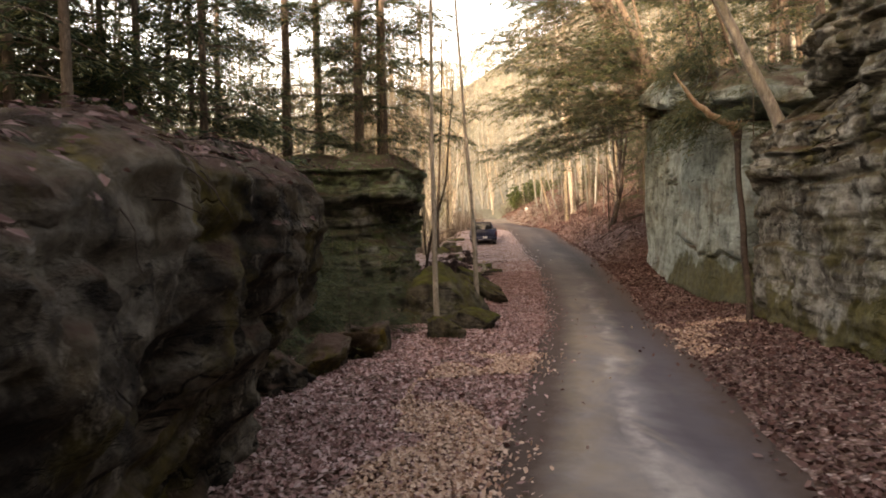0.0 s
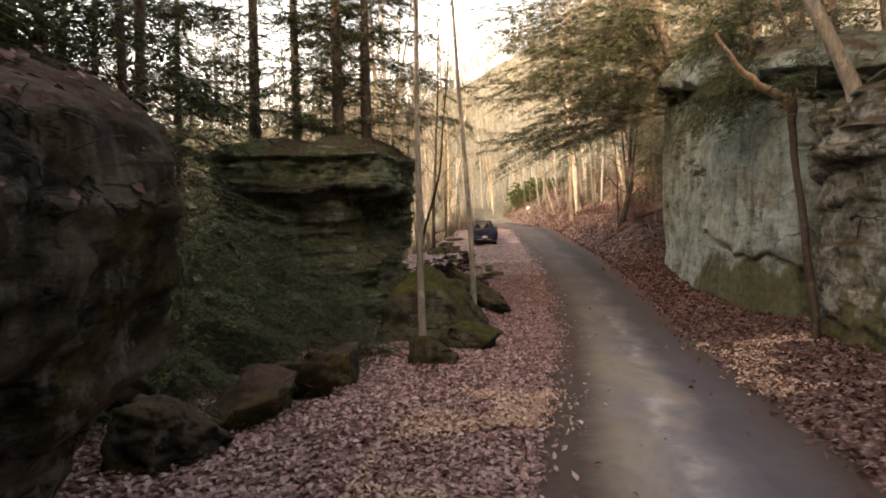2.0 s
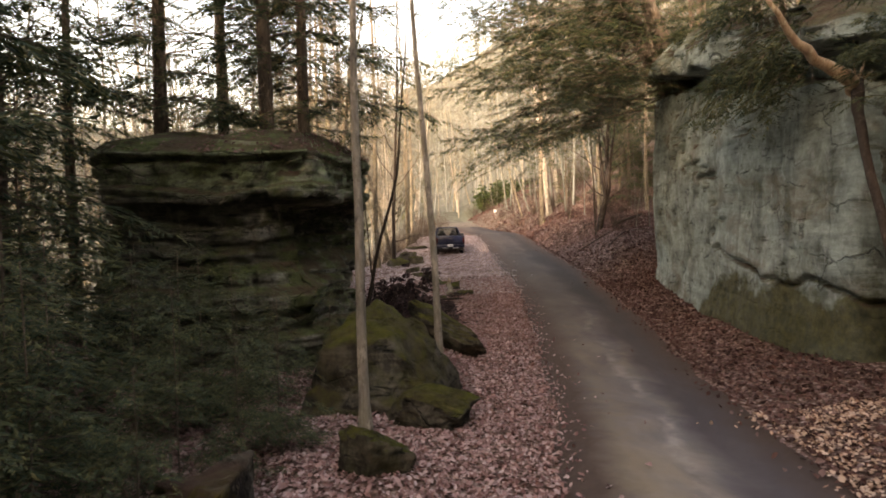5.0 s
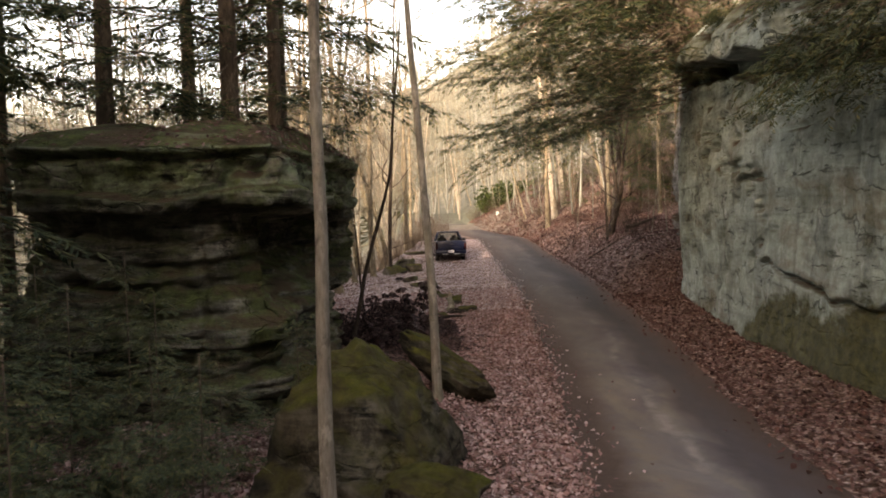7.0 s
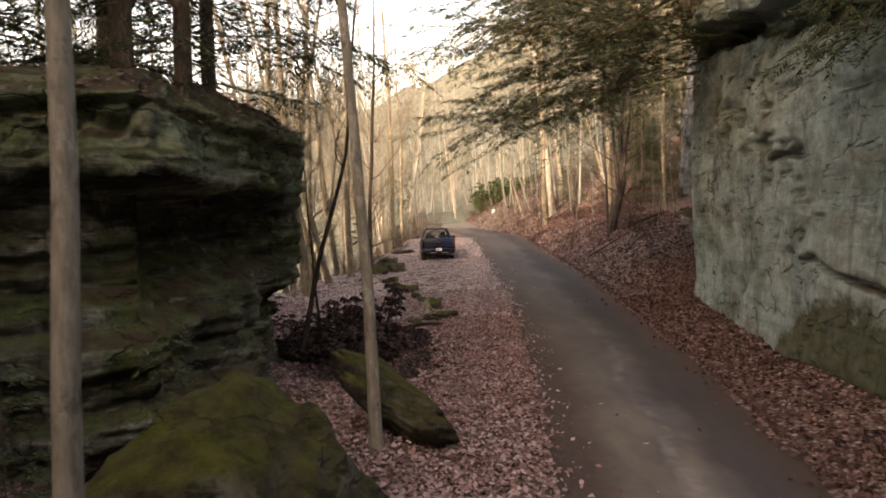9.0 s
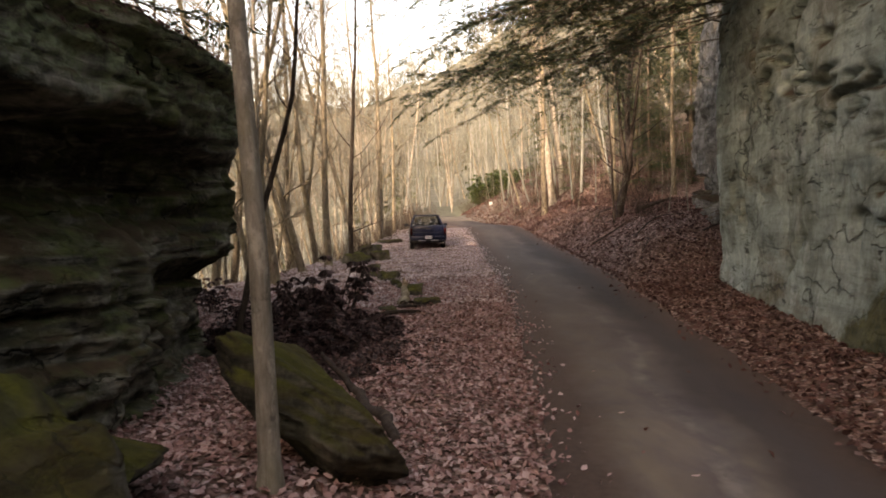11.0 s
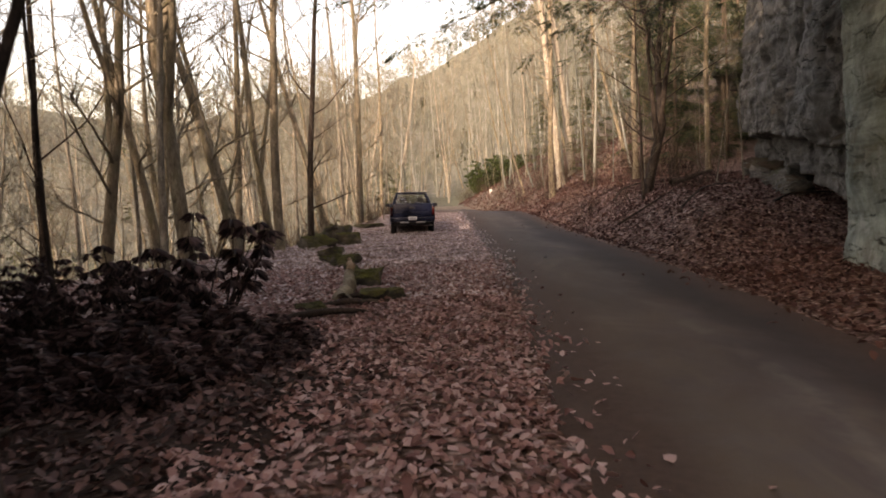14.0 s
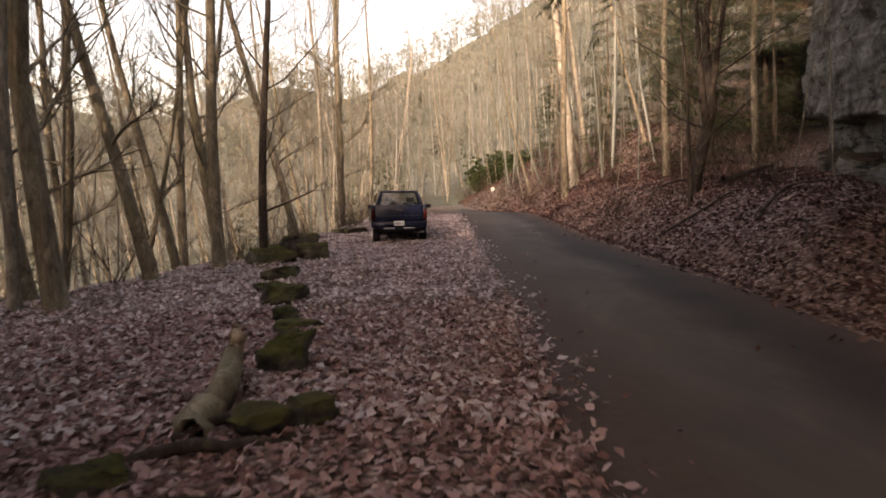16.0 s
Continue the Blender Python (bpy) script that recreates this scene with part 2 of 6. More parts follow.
def mat_rock(name, dark, mid, pale, moss, moss_up, moss_patch, stain=0.5, streak=0.5, damp=0.0, joint=0.8, litter=0.8, bedded=0.35, crust=None, mottle=0.62, damp_fall=0.0, damp_from=22.0, damp_wave=9.0, lichen=0.45, crest=(0.25, 0.75)):
    """Layered sandstone: beds, joints, streaks, lichen, and moss that climbs from the damp foot to the height damp."""
    m, n, l, b = material(name, 0.9, 0, 0.2)
    p = coords(n, l)
    beds = tex_noise(n, l, coords(n, l, (0.35, 0.35, 3.0)), 1.2, 6, 0.7, 0.9)
    blot = tex_noise(n, l, p, 0.9, 8, 0.66, 0.4)
    f = mathn(n, l, "ADD", mathn(n, l, "MULTIPLY", beds, bedded), mathn(n, l, "MULTIPLY", blot, 1.0 - bedded))
    col = ramp(n, l, f, [(0.36, dark), (0.47, mid), (0.58, pale), (0.70, mid)])
    down = tex_noise(n, l, coords(n, l, (1.3, 1.3, 0.13)), 1.5, 6, 0.62, 0.3)
    col = mixc(n, l, mathn(n, l, "MULTIPLY", grey(n, l, down, 0.54, 0.64), streak), col, tuple(0.22 * c for c in mid))
    rust = grey(n, l, tex_noise(n, l, coords(n, l, (1, 1, 1.8)), 0.55, 6, 0.65, 0.5), 0.53, 0.66)
    col = mixc(n, l, mathn(n, l, "MULTIPLY", rust, stain), col, (0.15, 0.105, 0.052))
    lich = grey(n, l, tex_noise(n, l, coords(n, l, (1, 1, 0.55)), 2.6, 9, 0.78), 0.56, 0.63)
    col = mixc(n, l, mathn(n, l, "MULTIPLY", lich, lichen), col, tuple(min(0.6, 1.35 * c) for c in pale))
    if crust:
        # pale green lichen crust on the upper ledge
        gc = n.new("ShaderNodeNewGeometry")
        sc_ = n.new("ShaderNodeSeparateXYZ")
        l.new(gc.outputs["Position"], sc_.inputs[0])
        zone = grey(n, l, mathn(n, l, "ADD", mathn(n, l, "MULTIPLY", sc_.outputs[2], 0.2), mathn(n, l, "MULTIPLY", tex_noise(n, l, p, 1.2, 4), 0.12)), 0.2 * crust + 0.04, 0.2 * crust + 0.12)
        spk = grey(n, l, tex_noise(n, l, coords(n, l, (1, 1, 1.5)), 3.2, 8, 0.8), 0.42, 0.56)
        col = mixc(n, l, mathn(n, l, "MULTIPLY", zone, mathn(n, l, "MULTIPLY", spk, 0.9)), col, (0.25, 0.32, 0.185))
    # fine mottling of grains, crusts and small hollows
    fine = tex_noise(n, l, coords(n, l, (1, 1, 0.7)), 4.2, 10, 0.8, 0.4)
    col = mixc(n, l, mathn(n, l, "MULTIPLY", mathn(n, l, "SUBTRACT", 1.0, grey(n, l, fine, 0.40, 0.54)), mottle), col, tuple(0.3 * c for c in dark))
    col = mixc(n, l, mathn(n, l, "MULTIPLY", grey(n, l, fine, 0.56, 0.68), 0.35), col, tuple(1.15 * c for c in pale))
    # joints: warped cells, flatter than tall
    wv = n.new("ShaderNodeVectorMath")
    wv.operation = "ADD"
    nz = n.new("ShaderNodeTexNoise")
    nz.inputs["Scale"].default_value, nz.inputs["Detail"].default_value = 1.4, 5
    l.new(p, nz.inputs["Vector"])
    l.new(coords(n, l, (0.55, 0.55, 1.25)), wv.inputs[0])
    l.new(nz.outputs["Color"], wv.inputs[1])
    v = n.new("ShaderNodeTexVoronoi")
    v.feature = "DISTANCE_TO_EDGE"
    v.inputs["Scale"].default_value = 0.9
    l.new(wv.outputs[0], v.inputs["Vector"])
    gate = grey(n, l, tex_noise(n, l, p, 0.6, 3), 0.45, 0.6)
    cr = mathn(n, l, "MULTIPLY", mathn(n, l, "SUBTRACT", 1.0, grey(n, l, v.outputs["Distance"], 0.0, 0.022)), mathn(n, l, "MULTIPLY", gate, joint))
    col = mixc(n, l, cr, col, (0.012, 0.010, 0.008))
    pits = grey(n, l, tex_noise(n, l, coords(n, l, (0.8, 0.8, 3.2)), 2.6, 7, 0.72, 0.5), 0.56, 0.62)
    pits = mathn(n, l, "MULTIPLY", pits, grey(n, l, tex_noise(n, l, coords(n, l, (1, 1, 1.3)), 0.45, 3), 0.46, 0.56))
    col = mixc(n, l, mathn(n, l, "MULTIPLY", pits, 0.9), col, tuple(0.18 * c for c in mid))
    duff = mathn(n, l, "MULTIPLY", up_facing(n, l, 0.35, 0.7), grey(n, l, tex_noise(n, l, p, 1.3, 6, 0.7), 0.42, 0.55))
    mo = mathn(n, l, "MULTIPLY", up_facing(n, l, *crest), moss_up)
    patch = tex_noise(n, l, p, 0.75, 7, 0.65, 0.2)
    mp = mathn(n, l, "MULTIPLY", grey(n, l, patch, 0.51, 0.60), moss_patch)
    mm = mathn(n, l, "MAXIMUM", mo, mp)
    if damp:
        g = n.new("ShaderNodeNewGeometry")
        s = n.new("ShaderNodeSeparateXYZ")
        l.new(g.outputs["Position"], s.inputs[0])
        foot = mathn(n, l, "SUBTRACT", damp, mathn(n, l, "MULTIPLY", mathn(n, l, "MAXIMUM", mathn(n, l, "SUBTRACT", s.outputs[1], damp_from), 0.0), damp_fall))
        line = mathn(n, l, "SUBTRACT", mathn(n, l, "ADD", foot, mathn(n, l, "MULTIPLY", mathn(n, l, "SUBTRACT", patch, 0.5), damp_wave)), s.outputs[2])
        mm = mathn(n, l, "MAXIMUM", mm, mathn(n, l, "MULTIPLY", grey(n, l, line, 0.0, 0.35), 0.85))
    mcol = mixc(n, l, grey(n, l, tex_noise(n, l, p, 5, 7, 0.75), 0.35, 0.65), tuple(0.35 * c for c in moss), tuple(1.5 * c for c in moss))
    col = mixc(n, l, mm, col, mcol)
    if litter:
        col = mixc(n, l, mathn(n, l, "MULTIPLY", duff, litter), col, mixc(n, l, tex_noise(n, l, p, 11, 5, 0.75), (0.025, 0.014, 0.010), (0.12, 0.070, 0.050)))
    l.new(col, b.inputs["Base Color"])
    h = mathn(n, l, "ADD", mathn(n, l, "MULTIPLY", beds, 1.7 * bedded), mathn(n, l, "ADD", mathn(n, l, "MULTIPLY", tex_noise(n, l, p, 12, 8, 0.75), 0.5), mathn(n, l, "MULTIPLY", tex_noise(n, l, p, 2.6, 8, 0.72), 0.9)))
    h = mathn(n, l, "SUBTRACT", h, mathn(n, l, "ADD", mathn(n, l, "MULTIPLY", cr, 1.2), mathn(n, l, "MULTIPLY", pits, 0.7)))
    bump(n, l, b, h, 0.9, 0.10)
    return m


def mat_bark(name, dark, pale, scale=6.0, moss=0.0):
    m, n, l, b = material(name, 0.92, 0, 0.15)
    p = coords(n, l, (1, 1, 0.22), "Object")
    f = tex_noise(n, l, p, scale * 3, 6, 0.7, 0.4)
    q = tex_noise(n, l, coords(n, l, (1, 1, 0.6), "Object"), 1.8, 4)
    col = ramp(n, l, mathn(n, l, "ADD", mathn(n, l, "MULTIPLY", f, 0.65), mathn(n, l, "MULTIPLY", q, 0.35)), [(0.36, dark), (0.62, pale)])
    oi = n.new("ShaderNodeObjectInfo")
    col = mixc(n, l, mathn(n, l, "MULTIPLY", oi.outputs["Random"], 0.35), col, tuple(0.6 * c for c in dark))
    if moss:
        col = mixc(n, l, mathn(n, l, "MULTIPLY", grey(n, l, tex_noise(n, l, coords(n, l, (1, 1, 0.4), "Object"), 2.4, 5), 0.5, 0.65), moss), col, (0.12, 0.13, 0.045))
    spots = grey(n, l, tex_noise(n, l, coords(n, l, (1, 1, 0.45)), 5.5, 6, 0.72), 0.54, 0.62)
    col = mixc(n, l, mathn(n, l, "MULTIPLY", spots, 0.55), col, tuple(min(0.6, 1.45 * c) for c in pale))
    knots = grey(n, l, tex_noise(n, l, coords(n, l, (1, 1, 0.8)), 3.1, 7, 0.75), 0.57, 0.64)
    col = mixc(n, l, mathn(n, l, "MULTIPLY", knots, 0.6), col, tuple(0.5 * c for c in dark))
    l.new(col, b.inputs["Base Color"])
    bump(n, l, b, f, 0.8, 0.02)
    return m


def mat_leafy(name, stops, rough=0.7, trans=0.25, patch=0.4):
    m, n, l, b = material(name, rough, 0, 0.25)
    g = n.new("ShaderNodeNewGeometry")
    col = ramp(n, l, g.outputs["Random Per Island"], stops)
    big = tex_noise(n, l, coords(n, l), 0.7, 3)
    col = mixc(n, l, mathn(n, l, "MULTIPLY", big, patch), col, tuple(0.6 * c for c in stops[0][1]))
    l.new(col, b.inputs["Base Color"])
    if trans:
        t = n.new("ShaderNodeBsdfTranslucent")
        l.new(col, t.inputs["Color"])
        x = n.new("ShaderNodeMixShader")
        x.inputs[0].default_value = trans
        l.new(b.outputs[0], x.inputs[1])
        l.new(t.outputs[0], x.inputs[2])
        l.new(x.outputs[0], n["Material Output"].inputs["Surface"])
    return m


def mat_plain(name, col, rough=0.6, metal=0.0, spec=0.4, vary=0.25, scale=30.0):
    m, n, l, b = material(name, rough, metal, spec)
    f = tex_noise(n, l, coords(n, l), scale, 4)
    l.new(mixc(n, l, f, tuple((1 - vary) * c for c in col), tuple(min(1, (1 + vary) * c) for c in col)), b.inputs["Base Color"])
    return m


M_GROUND = mat_ground()
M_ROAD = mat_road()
M_ROCK_L = mat_rock("mossy_dark_sandstone", (0.015, 0.0135, 0.011), (0.074, 0.072, 0.055), (0.32, 0.315, 0.26), (0.070, 0.092, 0.028), 0.9, 0.75, 0.15, 0.3, crust=3.2, bedded=0.55, mottle=0.5)
# overhang shade is put into this rock's very dark colour
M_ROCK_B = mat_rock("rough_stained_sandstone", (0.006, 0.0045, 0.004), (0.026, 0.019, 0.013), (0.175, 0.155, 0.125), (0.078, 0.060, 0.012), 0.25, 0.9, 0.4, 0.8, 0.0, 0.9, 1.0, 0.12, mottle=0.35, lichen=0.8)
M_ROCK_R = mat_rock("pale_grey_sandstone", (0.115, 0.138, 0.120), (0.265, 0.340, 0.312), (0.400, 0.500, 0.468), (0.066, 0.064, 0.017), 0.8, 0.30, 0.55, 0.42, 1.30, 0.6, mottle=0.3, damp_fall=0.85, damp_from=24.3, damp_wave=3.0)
M_ROCK_N = mat_rock("stained_grey_sandstone", (0.022, 0.020, 0.016), (0.13, 0.127, 0.104), (0.40, 0.415, 0.365), (0.080, 0.074, 0.020), 0.9, 0.6, 0.35, 0.9, 0.9, 0.9, damp_wave=5.0)
M_ROCK_D = mat_rock("shaded_grey_sandstone", (0.055, 0.052, 0.047), (0.165, 0.160, 0.147), (0.29, 0.285, 0.268), (0.06, 0.06, 0.02), 0.8, 0.1, 0.15, 0.6, 0.0, 0.9, mottle=0.35)
M_BOULDER = mat_rock("mossy_boulder", (0.012, 0.010, 0.008), (0.038, 0.034, 0.024), (0.14, 0.13, 0.10), (0.060, 0.063, 0.009), 1.0, 0.25, 0.2, 0.1, 0.0, 0.6, 0.3, crest=(0.45, 0.82))
M_STONE = mat_rock("verge_stone", (0.03, 0.028, 0.024), (0.10, 0.088, 0.070), (0.19, 0.17, 0.14), (0.075, 0.080, 0.014), 1.0, 0.3, 0.2, 0.1, 0.0, 0.6, 0.35)
M_BARK_GREY = mat_bark("grey_brown_bark", (0.125, 0.110, 0.088), (0.325, 0.298, 0.245), 6, 0.25)
M_BARK_BROWN = mat_bark("brown_bark", (0.110, 0.088, 0.062), (0.310, 0.262, 0.192), 6, 0.3)
M_BARK_DARK = mat_bark("dark_wet_bark", (0.030, 0.022, 0.018), (0.085, 0.065, 0.052), 6)
M_BARK_RED = mat_bark("hemlock_bark", (0.072, 0.055, 0.042), (0.195, 0.152, 0.115), 7)
M_BARK_PALE = mat_bark("pale_sycamore_bark", (0.22, 0.19, 0.15), (0.47, 0.42, 0.34), 3)
M_BRUSH = mat_plain("brush_twigs", (0.070, 0.052, 0.040), 0.9, 0, 0.1, 0.3, 3)
M_TWIG = mat_plain("twigs", (0.145, 0.130, 0.100), 0.9, 0, 0.1, 0.3, 3)
M_NEEDLE = mat_leafy("hemlock_needles", [(0.0, (0.024, 0.044, 0.026)), (0.45, (0.062, 0.092, 0.046)), (0.8, (0.130, 0.145, 0.062)), (1.0, (0.22, 0.195, 0.085))], 0.55, 0.35)
# sunlight is put into this leaf colour
M_LEAF_SUN = mat_leafy("straw_leaves", [(0.0, (0.38, 0.22, 0.155)), (0.4, (0.58, 0.40, 0.295)), (1.0, (0.72, 0.56, 0.45))], 0.8, 0.1)
M_LEAF_RED = mat_leafy("red_brown_leaves", [(0.0, (0.052, 0.024, 0.020)), (0.3, (0.140, 0.064, 0.054)), (0.7, (0.225, 0.118, 0.100)), (1.0, (0.38, 0.255, 0.230))], 0.8, 0.1, 0.95)
M_LEAF = mat_leafy("fallen_leaves", [(0.0, (0.175, 0.086, 0.078)), (0.3, (0.36, 0.205, 0.186)), (0.65, (0.49, 0.318, 0.292)), (1.0, (0.63, 0.48, 0.452))], 0.8, 0.1)
M_DARK_LEAF = mat_leafy("wet_dark_leaves", [(0.0, (0.035, 0.018, 0.016)), (0.5, (0.105, 0.055, 0.048)), (1.0, (0.24, 0.145, 0.13))], 0.6, 0.1)
M_LEAF_PALE = mat_leafy("frosted_leaves", [(0.0, (0.38, 0.28, 0.27)), (0.3, (0.58, 0.465, 0.455)), (0.65, (0.69, 0.595, 0.585)), (1.0, (0.77, 0.71, 0.70))], 0.8, 0.1)

# ---------------------------------------------------------------- mesh helpers
def mesh_of(name, verts, faces, mat, smooth=True):
    me = bpy.data.meshes.new(name)
    me.from_pydata([tuple(v) for v in verts] if not isinstance(verts, np.ndarray) else verts.tolist(), [], faces if isinstance(faces, list) else faces.tolist())
    me.materials.append(mat)
    if smooth:
        me.polygons.foreach_set("use_smooth", [True] * len(me.polygons))
    me.update()
    return me


def part(name, me, parent=None, label=""):
    ob = new(name, me)
    if parent is not None:
        ob.parent = parent
    if label:
        tagged(ob, label)
    return ob


def from_bm(name, bm, mat, smooth=False):
    me = bpy.data.meshes.new(name)
    bm.to_mesh(me)
    bm.free()
    me.materials.append(mat)
    if smooth:
        me.polygons.foreach_set("use_smooth", [True] * len(me.polygons))
    return me


def empty(name, x, y, z, rz=0.0):
    ob = new(name)
    ob.matrix_world = pose(x, y, z, 0, 0, rz)
    return ob


def gz(x, y):
    return float(ground_z(x, y))


def axis_steps(a, b, lo, hi, step, grow=1.16):
    mid = list(np.arange(lo, hi + 1e-6, step))
    out, s, v = [], step, hi
    while v < b:
        s *= grow
        v += s
        out.append(min(v, b))
    pre, s, v = [], step, lo
    while v > a:
        s *= grow
        v -= s
        pre.append(max(v, a))
    return np.array(pre[::-1] + mid + out)


def grid_faces(nu, nv, wrap=False):
    i, j = np.meshgrid(np.arange(nu if wrap else nu - 1), np.arange(nv - 1), indexing="ij")
    k = (i + 1) % nu
    return np.stack([i * nv + j, k * nv + j, k * nv + j + 1, i * nv + j + 1], -1).reshape(-1, 4)


# ---------------------------------------------------------------- ground and road
gx = axis_steps(-900, 900, -9, 17, 0.22)
gy = axis_steps(-700, 1200, 1, 62, 0.24)
GX, GY = np.meshgrid(gx, gy, indexing="ij")
GZ = ground_z(GX, GY)
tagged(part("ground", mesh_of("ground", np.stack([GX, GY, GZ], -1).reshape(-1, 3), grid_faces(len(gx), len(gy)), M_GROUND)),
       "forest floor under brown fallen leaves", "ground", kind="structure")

ry = np.concatenate([np.arange(-12, 0, 1.0), np.arange(0, 70, 0.25), np.arange(70, 92, 1.0)])
ru = np.linspace(0, 1, 15)
RU, RY = np.meshgrid(ru, ry, indexing="ij")
edge_wob = 0.16 * fbm(RY / 0.9, RU * 2, 3, 3, 41)
RXX = road_left(RY) + (road_right(RY) - road_left(RY)) * RU + edge_wob * (np.abs(RU - 0.5) * 2) ** 4
RZZ = road_z(RY) + 0.03 + 0.035 * (1 - (2 * RU - 1) ** 2) + 0.012 * fbm(RXX / 0.8, RY / 0.8, 0, 3, 43) - 0.06 * (np.abs(RU - 0.5) > 0.49)
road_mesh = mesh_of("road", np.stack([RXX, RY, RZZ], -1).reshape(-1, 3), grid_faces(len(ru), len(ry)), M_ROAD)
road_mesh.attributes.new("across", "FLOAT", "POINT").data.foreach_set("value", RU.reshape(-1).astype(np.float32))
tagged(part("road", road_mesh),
       "narrow worn grey asphalt lane with tan patches", "road", kind="structure")


# ---------------------------------------------------------------- rock masses
def rock_mass(name, outline, z0, top, profile, mat, step=0.075, round_r=0.5, strata=0.16, big=0.35, seed=0, vstep=0.055, dome=0.35, bed=0.55, extra=None, mask=None, shown=8.0, rough=0.0):
    """A block of bedded rock: closed plan outline (anticlockwise), from z0 up to top(x, y); profile: (height share, outward offset) pairs."""
    pts = np.array(outline, float)
    seg = np.roll(pts, -1, 0) - pts
    ln = np.hypot(seg[:, 0], seg[:, 1])
    cum = np.concatenate([[0], np.cumsum(ln)])
    # fine steps on the faces towards the lane, coarse ones behind
    fs = np.linspace(0, cum[-1], 4000, endpoint=False)
    fx_ = np.interp(fs, cum, np.append(pts[:, 0], pts[0, 0]))
    fy_ = np.interp(fs, cum, np.append(pts[:, 1], pts[0, 1]))
    wgt = np.where((np.abs(fx_ - 0.5 * (road_left(fy_) + road_right(fy_))) < shown) & (fy_ > -1.5), 1.0, 0.2)
    cw = np.cumsum(wgt) * cum[-1] / 4000
    nu = int(cw[-1] / step)
    s = np.interp(np.linspace(0, cw[-1], nu, endpoint=False), cw, fs)
    cx = np.interp(s, cum, np.append(pts[:, 0], pts[0, 0]))
    cy = np.interp(s, cum, np.append(pts[:, 1], pts[0, 1]))
    k = max(1, int(round_r / step))
    for _ in range(2):
        cx = sum(np.roll(cx, d) for d in range(-k, k + 1)) / (2 * k + 1)
        cy = sum(np.roll(cy, d) for d in range(-k, k + 1)) / (2 * k + 1)
    tx, ty = np.roll(cx, -2) - np.roll(cx, 2), np.roll(cy, -2) - np.roll(cy, 2)
    tl = np.hypot(tx, ty) + 1e-9
    nx, ny = ty / tl, -tx / tl
    zt = top(cx, cy) + 0.25 * fbm(cx / 1.5, cy / 1.5, 0, 3, seed + 5)
    nv = int((float(np.max(zt)) - z0) / vstep) + 1
    v = np.linspace(0, 1, nv)
    S, V = np.meshgrid(np.arange(nu), v, indexing="ij")
    CX, CY, NX, NY = cx[S], cy[S], nx[S], ny[S]
    Z = z0 + (zt[S] - z0) * V
    pr = np.array(profile)
    off = np.interp(V, pr[:, 0], pr[:, 1])
    wz = Z + 0.35 * fbm(CX / 3, CY / 3, Z / 3, 3, seed)
    def beds(t, sd):
        """Beds of uneven thickness, each stepped out or in, with a worn edge."""
        t = t + 0.8 * vnoise(0 * t, 0 * t, t * 0.37, sd + 40)
        k, fr = np.floor(t), t - np.floor(t)
        a = vnoise(CX / 5.0 + 13.7 * k, CY / 5.0, k * 3.1, sd)
        c = vnoise(CX / 5.0 + 13.7 * (k + 1), CY / 5.0, (k + 1) * 3.1, sd)
        return a + (c - a) * sstep(0.82, 1.0, fr) - 0.5 - 0.35 * np.exp(-((fr - 0.9) / 0.07) ** 2)
    calm = 1.0 if mask is None else mask(CX, CY, Z)
    block = vnoise(CX / 0.9 + 7 * np.floor(wz / bed), CY / 0.9, np.floor(wz / bed) * 1.7, seed + 3)
    off = off + calm * (strata * 2.2 * beds(wz / bed, seed + 1) + strata * 1.1 * beds(wz / (bed * 0.34), seed + 2) + strata * 1.2 * (np.round(block * 5) / 5 - 0.5))
    off = off + big * fbm(CX / 2.4, CY / 2.4, Z / 2.4, 4, seed + 4) + (0.03 + 0.10 * calm) * fbm(CX / 0.5, CY / 0.5, Z / 0.35, 4, seed + 9)
    if rough:
        rid = np.abs(fbm(CX / 1.1, CY / 1.1, Z / 1.5, 4, seed + 12))
        off = off + 0.7 * rough * (0.25 - np.minimum(rid * 1.6, 1.0)) + 0.95 * rough * (np.round(5 * vnoise(CX / 0.7, CY / 0.7, Z / 0.8, seed + 13)) / 5 - 0.5) + 0.6 * rough * fbm(CX / 0.3, CY / 0.3, Z / 0.26, 3, seed + 14)
        sharp = np.abs(fbm(CX / 0.42 + 3, CY / 0.42, Z / 0.6, 3, seed + 15))
        off = off + 0.45 * rough * (0.3 - np.minimum(2.2 * sharp, 1.0))
    crack = np.abs(fbm(CX / 1.7 + 9, CY / 1.7, Z / 5.5, 3, seed + 6))
    off = off - 0.22 * strata / 0.16 * np.exp(-(crack / 0.03) ** 2)
    if extra is not None:
        off = off + extra(CX, CY, Z)
    off = off - 0.3 * np.clip((V - 0.94) / 0.06, 0, 1) ** 2
    X, Y = CX + NX * off, CY + NY * off
    verts = np.stack([X, Y, Z], -1).reshape(-1, 3)
    faces = grid_faces(nu, nv, True)
    # top: rings drawn in towards the middle
    mx, my = cx.mean(), cy.mean()
    rings, prev = [verts], np.arange(nu) * nv + nv - 1
    allf = [faces]
    base = len(verts)
    ex, ey, ez = X[:, -1], Y[:, -1], Z[:, -1]
    nr = 16
    for i in range(1, nr + 1):
        q = (i / nr) ** 1.4 * 0.995
        rx_, ry_ = ex + (mx - ex) * q, ey + (my - ey) * q
        rz_ = ez + (top(mx, my) - ez) * q + dome * math.sin(min(q * 4, 1) * math.pi / 2) + 0.3 * (1 - abs(2 * q - 1)) * fbm(rx_ / 0.9, ry_ / 0.9, 0, 4, seed + 8)
        rings.append(np.stack([rx_, ry_, rz_], -1))
        cur = base + np.arange(nu)
